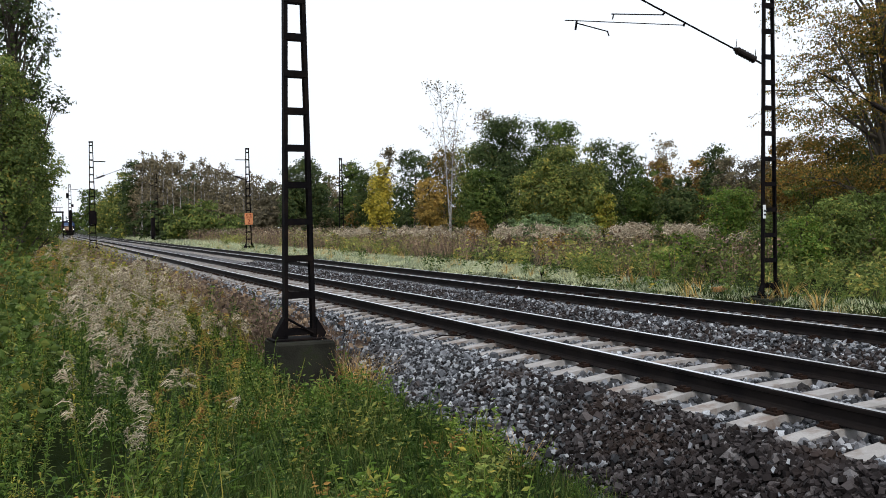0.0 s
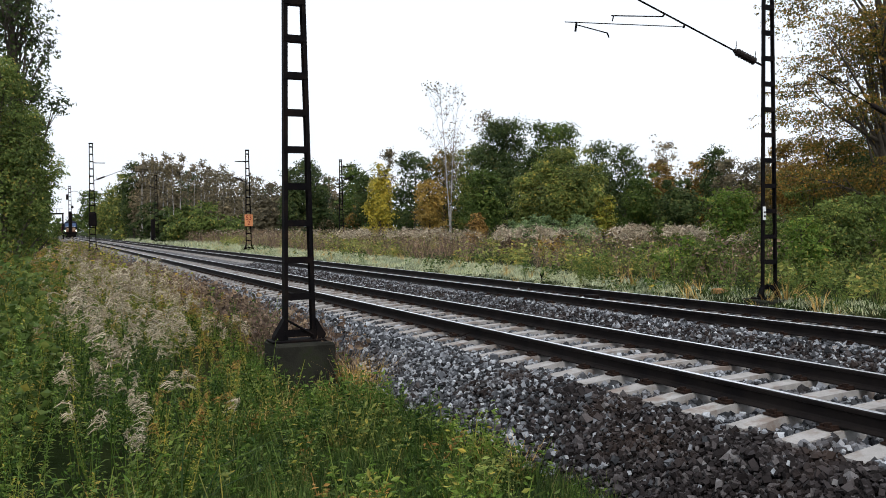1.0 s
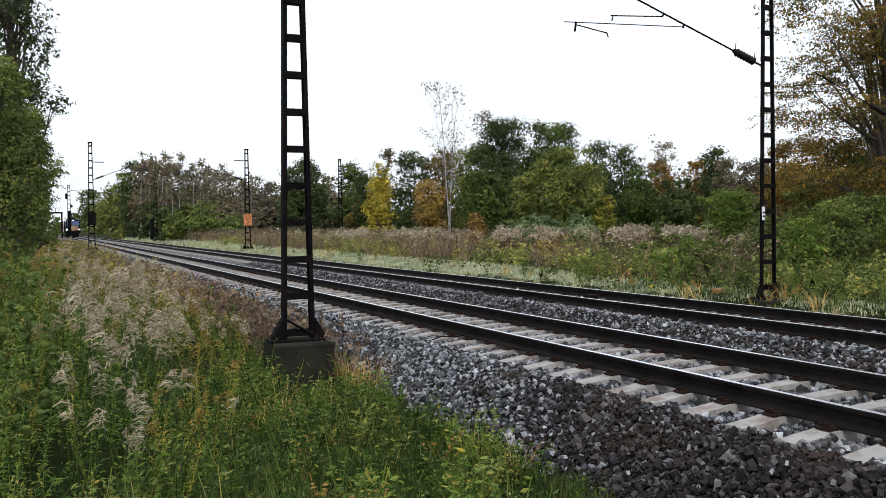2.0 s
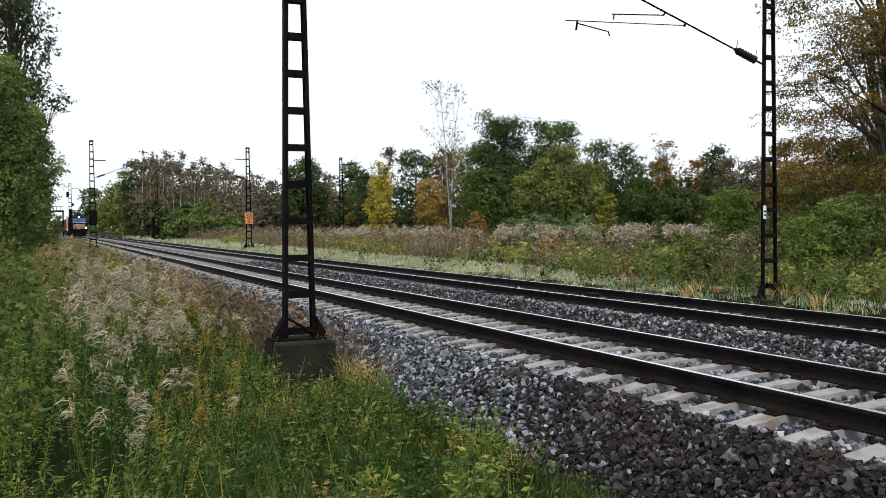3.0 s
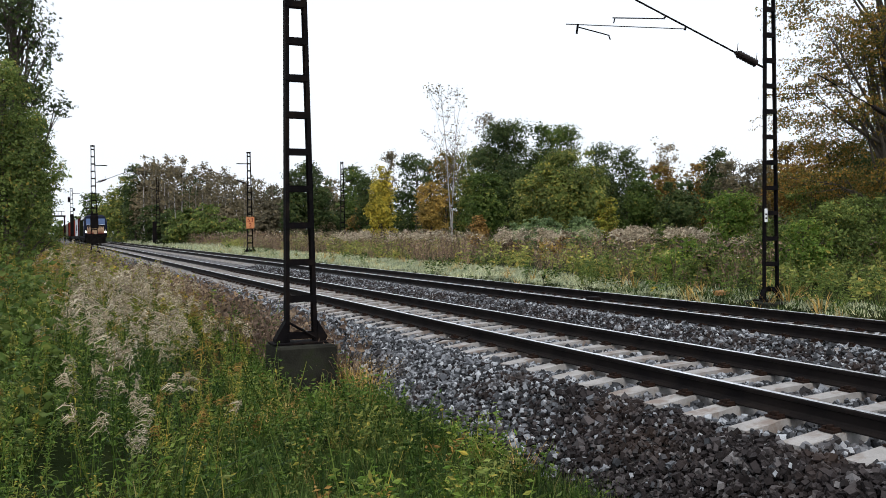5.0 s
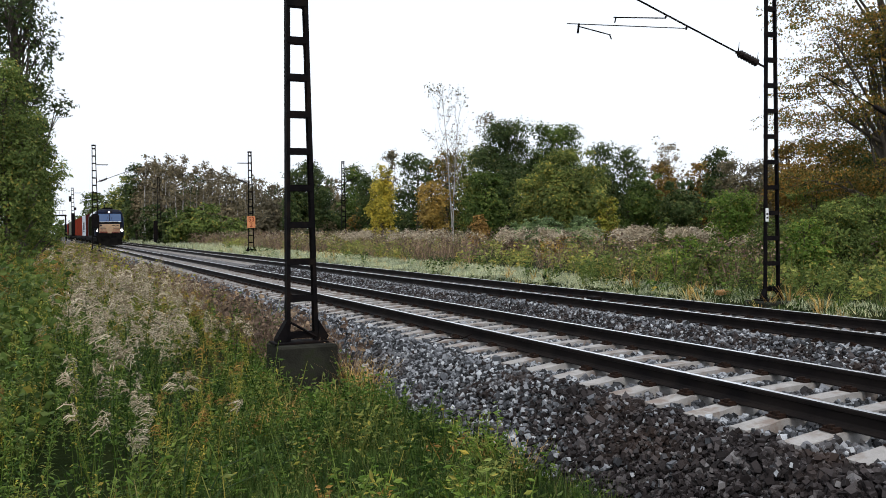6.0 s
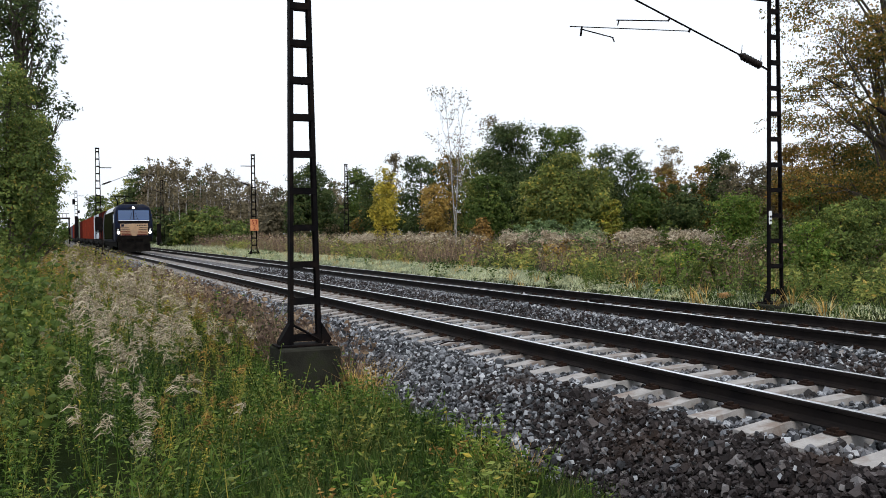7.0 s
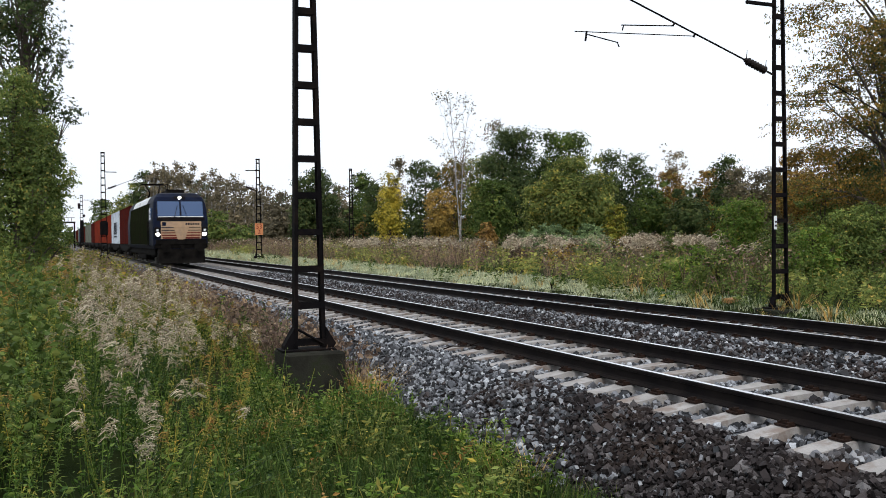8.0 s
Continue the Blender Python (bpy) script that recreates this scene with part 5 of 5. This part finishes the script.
    part("glass_edge", front_panel(-1.20, 1.20, 2.70, 2.735, 0.02, 0.03, 1), M["pale_glint_and_trim"], body, "pale lower edge of the windscreen")
    beige = part("front_panel", front_panel(-1.08, 1.08, 1.50, 2.46, 0.014), M["beige"], body, "beige front panel with dark and red lines")
    for z0, half, mat, h in ((2.13, 1.07, "navy", 0.035), (1.97, 1.06, "navy", 0.035), (1.83, 1.05, "red_band", 0.05), (1.69, 1.03, "red_band", 0.07), (1.55, 1.0, "red_band", 0.09)):
        for s in (-1, 1):
            inner = 0.22 + 0.30 * (z0 - 1.5)
            part("painted_line", front_panel(*sorted((s * inner, s * half)), z0 - h / 2, z0 + h / 2, 0.02, 0.03, 1), M[mat], beige)
    bm = prism(bmesh.new(), ((-0.17, 1.46), (0.17, 1.46), (0.42, 2.16), (-0.42, 2.16)), -0.030, 0.02, "y")
    part("emblem", bm, M["beige"], beige)
    part("emblem_square", front_panel(-1.02, -0.80, 2.22, 2.42, 0.022, 0.03, 1), M["navy"], beige)
    for k in range(6):
        part("dark_mark", front_panel(0.24 + k * 0.13, 0.32 + k * 0.13, 2.26, 2.37, 0.022, 0.03, 1), M["navy"], beige)
    part("bumper", front_panel(-1.36, 1.36, 1.20, 1.46, 0.05, 0.05, 2), M["under"], body)
    part("lower_band", front_panel(-1.42, 1.42, 0.98, 1.22, 0.012, 0.05, 1), M["under"], body)
    lampbox = part("top_lamp_panel", front_panel(-0.30, 0.30, 3.70, 3.88, 0.015), M["steel_dark"], body)
    bm = bmesh.new()
    bar(bm, (0, nose(3.78) - 0.06, 3.78), (0, nose(3.78) + 0.02, 3.78), 0.085, 12)
    part("top_lamp", bm, M["lamp"], lampbox, "glowing white top lamp")
    bm = prism(bmesh.new(), ((-0.25, 0.15), (0.35, 0.15), (0.35, 0.95), (-0.02, 0.95), (-0.12, 0.55)), -1.25, 1.25)
    part("snow_plough", bm, M["under"], t)
    bm = bmesh.new()
    box(bm, -0.06, 0.06, -0.4, 0.1, 0.9, 1.12)
    box(bm, -0.09, 0.09, -0.48, -0.36, 0.72, 1.1)
    part("coupling_hook", bm, M["under"], t)
    part("underframe", boxed(-1.32, 1.32, 0.9, L - 0.9, 0.55, 0.98, 0.05), M["under"], t)
    part("transformer_box", boxed(-1.3, 1.3, 7.0, 12.0, 0.25, 0.6, 0.06), M["under"], t)
    for yy in (4.6, L - 4.6):
        bogie(yy, 3.0, 0.62, t)
    # roof gear and the raised pantograph at the rear
    for y0, y1, w, h in ((2.4, 3.6, 0.5, 0.26), (5.6, 8.4, 0.6, 0.2), (9.5, 12.8, 0.6, 0.2)):
        part("roof_box", boxed(-w, w, y0, y1, 4.06, 4.09 + h, 0.05), M["under"], t)
    bm = bmesh.new()
    for yy in (3.9, 4.4, 4.9, 9.0, 13.2):
        bar(bm, (-0.5, yy, 3.95), (-0.5, yy, 4.3), 0.06, 8)
        bar(bm, (0.4, yy, 3.95), (0.4, yy, 4.3), 0.06, 8)
    part("roof_insulator", bm, M["insulator"], t)
    bm = bmesh.new()
    bar(bm, (-0.45, 3.4, 4.3), (0.4, 13.6, 4.3), 0.025, 6)
    part("roof_conductor", bm, M["under"], t)
    pan = part("pantograph_base", boxed(-0.6, 0.6, 14.2, 16.2, 4.0, 4.22), M["steel_dark"], t)
    bm = bmesh.new()
    bar(bm, (-0.35, 16.0, 4.05), (-0.3, 14.4, 4.75), 0.055)
    bar(bm, (0.35, 16.0, 4.05), (0.3, 14.4, 4.75), 0.055)
    bar(bm, (-0.3, 14.4, 4.75), (-0.5, 15.7, 5.35), 0.045)
    bar(bm, (0.3, 14.4, 4.75), (0.5, 15.7, 5.35), 0.045)
    part("pantograph_arm", bm, M["steel_dark"], pan)
    bm = bmesh.new()
    for yy in (15.55, 15.9):
        bar(bm, (-0.75, yy, 5.38), (0.75, yy, 5.38), 0.05)
        bar(bm, (-0.75, yy, 5.38), (-0.97, yy, 5.2), 0.02)
        bar(bm, (0.75, yy, 5.38), (0.97, yy, 5.2), 0.02)
    part("pantograph_head", bm, M["steel_dark"], pan)
    return t


WAGON = 26.0


def wagon():
    t = thing("container_wagon", Matrix(), "long dark flat wagon carrying containers", "wagon", "container wagons")
    bm = bmesh.new()
    for s in (-1, 1):
        for y0, y1 in ((0.5, WAGON / 2 - 0.3), (WAGON / 2 + 0.3, WAGON - 0.5)):
            prism(bm, ((y0, 0.85), (y0 + 2.6, 0.75), (y0 + 3.6, 0.55), (y1 - 3.6, 0.55), (y1 - 2.6, 0.75), (y1, 0.85), (y1, 1.12), (y0, 1.12)), s * 1.05, s * 1.25)
    box(bm, -0.5, 0.5, 0.3, WAGON - 0.3, 0.8, 1.1)
    for k in range(9):
        yy = 1.0 + k * (WAGON - 2) / 8
        box(bm, -1.2, 1.2, yy - 0.1, yy + 0.1, 0.85, 1.11)
    part("frame", bm, M["under"], t)
    for yy in (2.3, WAGON / 2, WAGON - 2.3):
        bogie(yy, 1.8, 0.46, t)
    for yy, d in ((0.3, -1), (WAGON - 0.3, 1)):
        for s in (-1, 1):
            bm = bmesh.new()
            bar(bm, (s * 0.875, yy, 1.0), (s * 0.875, yy + d * 0.4, 1.0), 0.09, 10)
            bar(bm, (s * 0.875, yy + d * 0.4, 1.0), (s * 0.875, yy + d * 0.46, 1.0), 0.22, 12)
            part("buffer", bm, M["under"], t)
    return t


def container(mat, label, marks=None):
    """A forty-foot box: corrugated walls between corner posts and rails, doors with lock rods."""
    L, w, z0, z1 = 12.19, 1.219, 1.14, 4.03
    t = thing("shipping_container", Matrix(), label, "container", "containers on the train")
    for s in (-1, 1):
        n = 44
        bm = bmesh.new()
        cols = []
        for k in range(n * 4 + 1):
            yy = 0.15 + (L - 0.3) * k / (n * 4)
            x = s * (w - (0.04 if (k % 4) in (1, 2) else 0.005))
            cols.append((bm.verts.new((x, yy, z0 + 0.12)), bm.verts.new((x, yy, z1 - 0.08))))
        for a, b in zip(cols, cols[1:]):
            bm.faces.new((a[0], b[0], b[1], a[1]))
        part("side_wall", bm, mat, t)
        for zz, h in ((z0, 0.14), (z1 - 0.1, 0.1)):
            part("side_rail", boxed(*sorted((s * (w - 0.07), s * w)), 0.1, L - 0.1, zz, zz + h), mat, t)
        for yy in (0.0, L - 0.16):
            part("corner_post", boxed(*sorted((s * (w - 0.14), s * w)), yy, yy + 0.16, z0, z1, 0.01), mat, t)
    part("roof", boxed(-w + 0.03, w - 0.03, 0.1, L - 0.1, z1 - 0.05, z1 - 0.02), mat, t)
    part("floor", boxed(-w + 0.07, w - 0.07, 0.1, L - 0.1, z0 + 0.02, z0 + 0.12), M["under"], t)
    for yy in (0.03, L - 0.09):
        e = part("end_wall", boxed(-w + 0.12, w - 0.12, yy, yy + 0.06, z0 + 0.05, z1 - 0.04), mat, t)
        for xx in (-0.8, -0.3, 0.3, 0.8):
            bm = bmesh.new()
            y2 = yy - 0.03 if yy < 1 else yy + 0.09
            bar(bm, (xx, y2, z0 + 0.1), (xx, y2, z1 - 0.1), 0.022, 6)
            part("lock_rod", bm, M["steel_dark"], e)
    if marks:
        for s in (-1, 1):
            x0, x1 = sorted((s * (w + 0.001), s * (w + 0.008)))
            part("marking", boxed(x0, x1, 3.9, 5.1, 2.0, 3.1), marks, t, "plain painted marking")
            for y0 in (5.4, 6.9):
                part("marking", boxed(x0, x1, y0, y0 + 1.2, 2.0, 3.1), marks, t, "plain painted marking")
            part("marking", boxed(x0, x1, 3.9, 8.1, 1.72, 1.86), marks, t, "plain painted marking")
    return t


def paint(name, a, b):
    return surface(name, a, b, 1.2, 0.55, 0, 40, 0.05, 0.002, stain=tuple(0.6 * v + 0.01 for v in a), stain_scale=0.9, gloss=0.0)


P_BROWN = paint("red_brown_container_paint", (0.060, 0.012, 0.010), (0.085, 0.018, 0.014))
P_LIGHT = paint("pale_blue_grey_container_paint", (0.50, 0.56, 0.64), (0.62, 0.68, 0.74))
P_ORANGE = paint("orange_red_container_paint", (0.18, 0.030, 0.017), (0.225, 0.040, 0.023))
P_GREY = paint("grey_green_container_paint", (0.13, 0.145, 0.12), (0.19, 0.20, 0.165))
P_BLUE = paint("dark_blue_container_paint", (0.03, 0.05, 0.10), (0.045, 0.07, 0.13))

loco = locomotive()
wagons = [wagon()]
for k in range(8):
    wagons.append(copy_thing(wagons[0], Matrix()))
kinds = {"brown": container(P_BROWN, "red-brown corrugated shipping container on a wagon"), "light": container(P_LIGHT, "pale grey-blue shipping container with dark marking", M["navy"]),
         "orange": container(P_ORANGE, "bright orange-red corrugated shipping container"), "grey": container(P_GREY, "grey-green corrugated shipping container on a wagon"),
         "blue": container(P_BLUE, "dark blue corrugated shipping container")}
used = set()
boxes = []
for kind in ("brown", "light", "orange", "orange", "orange", "brown", "grey", "grey", "brown", "orange", "blue", "grey", "brown", "brown", "grey", "blue", "brown", "orange"):
    boxes.append(kinds[kind] if kind not in used else copy_thing(kinds[kind], Matrix()))
    used.add(kind)

SPEED, LAST = 27.4, 52.3


def on_track(s):
    """The pose on the near track of a vehicle whose front stands at s along it."""
    a, b = float(centre(s)), float(centre(s + 12))
    return pose(a, s, 0, 0, 0, -math.degrees(math.atan2(b - a, 12)))


def motions():
    times = [k * 0.5 for k in range(17)]
    def run(ob, behind):
        walk(ob, [(t, on_track(LAST + SPEED * (8.0 - t) + behind)) for t in times])
    run(loco, 0.0)
    for k, w in enumerate(wagons):
        start = 19.6 + k * 26.9
        run(w, start)
        run(boxes[2 * k], start + 0.55)
        run(boxes[2 * k + 1], start + 13.25)



# ---- small things by the tracks ----
M["tan_wood"] = surface("weathered_tan_wood", (0.30, 0.15, 0.06), (0.40, 0.22, 0.10), 6, 0.8, 0, 40, 0.4, 0.004)


def single(name, bm, mat, m, label, category):
    me = bpy.data.meshes.new(name)
    bm.to_mesh(me)
    bm.free()
    me.materials.append(mat)
    ob = new(name, me)
    ob.matrix_basis = m
    return tagged(ob, label, category)


plank = single("plank", boxed(-0.26, 0.26, -0.11, 0.11, 0.0, 0.13, 0.015), M["tan_wood"], pose(14.62, 16.9, float(land(14.62, 16.9)) - 0.02, 3, 0, 20), "short tan wooden block lying in the grass", "plank")
post = bmesh.new()
bar(post, (0, 0, -0.25), (0, 0, 0.18), 0.03, 8)
box(post, -0.05, 0.05, -0.04, 0.04, 0.14, 0.24, 0.01)
single("marker_post", post, M["steel_dark"], pose(13.95, 24.0, float(land(13.95, 24.0))), "small dark marker post beside the far track", "post")
device = bmesh.new()
box(device, -0.10, 0.10, -0.16, 0.16, -0.26, 0.0, 0.02)
bar(device, (-0.1, 0, -0.06), (-0.3, 0.05, -0.2), 0.015, 6)
single("rail_contact", device, M["steel_dark"], pose(10.85, 16.57, -0.02), "small dark device clamped beside the rail", "rail device")
cable = bmesh.new()
for a, b in (((0, 0, -0.10), (-0.12, 0.10, -0.17)), ((-0.12, 0.10, -0.17), (-0.34, 0.22, -0.17)), ((-0.34, 0.22, -0.17), (-0.55, 0.25, -0.23))):
    bar(cable, a, b, 0.010, 8)
single("bond_cable", cable, M["steel_dark"], pose(float(centre(12.2)) - 0.7525 - 0.04, 12.2, 0.0), "black bonding cable at the rail's foot", "cable")

# ---- sleepers and ballast, the many pieces ----
def sleeper_data():
    st = np.array([(-1.30, -0.240, 0.105), (-1.06, -0.212, 0.112), (-0.88, -0.184, 0.10), (-0.60, -0.186, 0.10), (0, -0.218, 0.09), (0.60, -0.186, 0.10), (0.88, -0.184, 0.10), (1.06, -0.212, 0.112), (1.30, -0.240, 0.105)])
    V = []
    for xx, z, w in st:
        V += [(xx, -w - 0.012, -0.40), (xx, -w, z), (xx, w, z), (xx, w + 0.012, -0.40)]
    F = []
    for k in range(len(st) - 1):
        for j in range(3):
            a = 4 * k + j
            F.append((a, a + 1, a + 5, a + 4))
    F += [(3, 2, 1, 0), (4 * 8, 4 * 8 + 1, 4 * 8 + 2, 4 * 8 + 3)]
    return np.array(V), np.array(F)


def clip_mesh():
    bm = bmesh.new()
    box(bm, -0.05, 0.05, -0.075, 0.075, 0.0, 0.018)
    box(bm, -0.022, 0.022, -0.022, 0.022, 0.018, 0.055)
    box(bm, -0.045, 0.025, -0.065, -0.035, 0.018, 0.04)
    box(bm, -0.045, 0.025, 0.035, 0.065, 0.018, 0.04)
    me = bpy.data.meshes.new("rail_clip")
    bm.to_mesh(me)
    bm.free()
    me.materials.append(M["clip"])
    return me


PHASE = 4.79 - 12 * 0.6
SV, SF = sleeper_data()
sleeper_me = data_of("sleeper", SV, SF, [M["sleeper"]])
clip_me = clip_mesh()


def lay_sleepers(track, mid, singles, clips, total):
    rest_v, rest_f = [], []
    for k in range(total):
        yy = PHASE + 0.6 * k
        cx = float(centre(yy)) + mid
        dz, turn = rng.normal(0, 0.004), rng.normal(0, 0.25)
        if k < singles:
            s = new("sleeper", sleeper_me)
            s.parent = track
            s.matrix_basis = pose(cx + rng.normal(0, 0.008), yy, dz, 0, 0, turn)
            if k < clips:
                for lx in (-0.7525 - 0.13, -0.7525 + 0.13, 0.7525 - 0.13, 0.7525 + 0.13):
                    c = new("rail_clip", clip_me)
                    c.parent = s
                    c.matrix_basis = pose(lx, 0, -0.185, 0, 0, 180 if lx in (-0.7525 - 0.13, 0.7525 - 0.13) else 0)
        else:
            rest_v.append(SV + np.array([cx, yy, dz]))
            rest_f.append(SF + len(SV) * (k - singles))
    r = new("sleeper_rest", data_of("sleeper_rest", np.concatenate(rest_v), np.concatenate(rest_f), [M["sleeper"]]))
    r.parent = track
    tagged(r, kind="stuff")


lay_sleepers(near_track, 0.0, 240, 70, 520)
lay_sleepers(far_track, D, 90, 40, 300)


def stones(name, lat0, lat1, y0, y1, density, size, mat, label, want=None, crib=False, lift=0.0, far=False):
    n = int((lat1 - lat0) * (y1 - y0) * density)
    lat, y = rng.uniform(lat0, lat1, n), rng.uniform(y0, y1, n)
    k = np.ones(n, bool)
    if crib:
        ph = np.abs((y - PHASE + 0.3) % 0.6 - 0.3)
        for mid in (0.0, D):
            rel = np.abs(lat - mid)
            k &= ~((rel < 1.31) & (ph < 0.125))
            k &= ~(np.abs(rel - 0.7525) < 0.085)
    if want is not None:
        k &= want(lat, y)
    lat, y = lat[k], y[k]
    n = len(lat)
    s = size * rng.lognormal(0, 0.28, n)
    P = np.stack([centre(y) + lat, y, bed(lat) - 0.015 + lift + rng.uniform(-0.03, 0.035, n)], -1)
    if far:
        seed = np.array([(1, 0, 0), (-1, 0, 0), (0, 1, 0), (0, -1, 0), (0, 0, 1), (0, 0, -1)], float) * 0.68
        F = np.array([(0, 2, 4), (2, 1, 4), (1, 3, 4), (3, 0, 4), (2, 0, 5), (1, 2, 5), (3, 1, 5), (0, 3, 5)])
    else:
        seed = np.array([(a, b, c) for a in (-1, 1) for b in (-1, 1) for c in (-1, 1)], float) * 0.5
        F = np.array([(0, 1, 3, 2), (4, 6, 7, 5), (0, 4, 5, 1), (2, 3, 7, 6), (0, 2, 6, 4), (1, 5, 7, 3)])
    V = np.repeat(seed[None], n, axis=0)
    if not far:
        V[:, 1::2, :2] *= rng.uniform(0.55, 1.0, (n, 1, 2))
        V[:, 1::2, :2] += rng.uniform(-0.10, 0.10, (n, 1, 2))
    V = V * rng.uniform(0.72, 1.0, (n, len(seed), 1)) + rng.normal(0, 0.07, (n, len(seed), 3))
    V *= np.stack([rng.uniform(0.95, 1.35, n), rng.uniform(0.8, 1.1, n), rng.uniform(0.55, 0.9, n)], -1)[:, None]
    q = rng.normal(size=(n, 4))
    q /= np.linalg.norm(q, axis=1)[:, None]
    w, a, b, c = q.T
    R = np.stack([1 - 2 * (b * b + c * c), 2 * (a * b - c * w), 2 * (a * c + b * w), 2 * (a * b + c * w), 1 - 2 * (a * a + c * c), 2 * (b * c - a * w), 2 * (a * c - b * w), 2 * (b * c + a * w), 1 - 2 * (a * a + b * b)], -1).reshape(n, 3, 3)
    V = np.einsum("nij,nkj->nki", R, V) * s[:, None, None] + P[:, None]
    F = (F[None] + (np.arange(n) * len(seed))[:, None, None]).reshape(-1, F.shape[1])
    ob = new(name, data_of(name, V.reshape(-1, 3), F, [M[mat]]))
    tagged(ob, label, "ballast", kind="stuff")


def old_share(lat, y):
    """Older brown ballast lies at the near end of the slope."""
    return 1 / (1 + np.exp((y - 8.4 - 1.2 * (lat + 2.0)) / 0.9))


OLD, FRESH = "stone_brown", "stone_grey"
for y0, y1, density, size in ((3.0, 13.0, 1000, 0.043), (13.0, 27.0, 400, 0.060)):
    stones("ballast_stones", -2.62, -1.25, y0, y1, density, size, FRESH, "loose angular grey ballast stones on the shoulder", lambda l, y: rng.uniform(0, 1, len(l)) > old_share(l, y), True, far=y0 > 10)
stones("ballast_stones", -2.62, -1.25, 3.0, 13.0, 1000, 0.042, OLD, "loose angular brownish ballast stones on the shoulder", lambda l, y: rng.uniform(0, 1, len(l)) < old_share(l, y), True)
stones("ballast_stones", -2.6, -1.25, 27, 62, 170, 0.075, FRESH, "loose grey ballast stones on the shoulder", None, True, far=True)
stones("ballast_stones", -1.3, 1.3, 4.5, 18, 600, 0.045, FRESH, "grey ballast stones between the sleepers", None, True, 0.005)
for kind in (OLD, FRESH):
    stones("ballast_stones", -1.3, 1.3, 18, 38, 150, 0.056, kind, "ballast stones between the farther sleepers", None, True, far=True)
stones("ballast_stones", 1.25, 3.0, 5.0, 44, 330, 0.052, OLD, "dark ballast stones between the two tracks", lambda l, y: rng.uniform(0, 1, len(l)) < 0.55, True, far=True)
stones("ballast_stones", 1.25, 3.0, 5.0, 44, 300, 0.052, FRESH, "grey ballast stones between the two tracks", lambda l, y: rng.uniform(0, 1, len(l)) < 0.5, True, far=True)
stones("ballast_stones", 2.95, 3.4, 6.0, 45, 300, 0.055, FRESH, "grey ballast stones against the far track", None, False, far=True)
stones("ballast_stones", 3.4, D + 2.0, 6.0, 28, 110, 0.06, FRESH, "grey ballast stones round the far track", None, True, far=True)

motions()
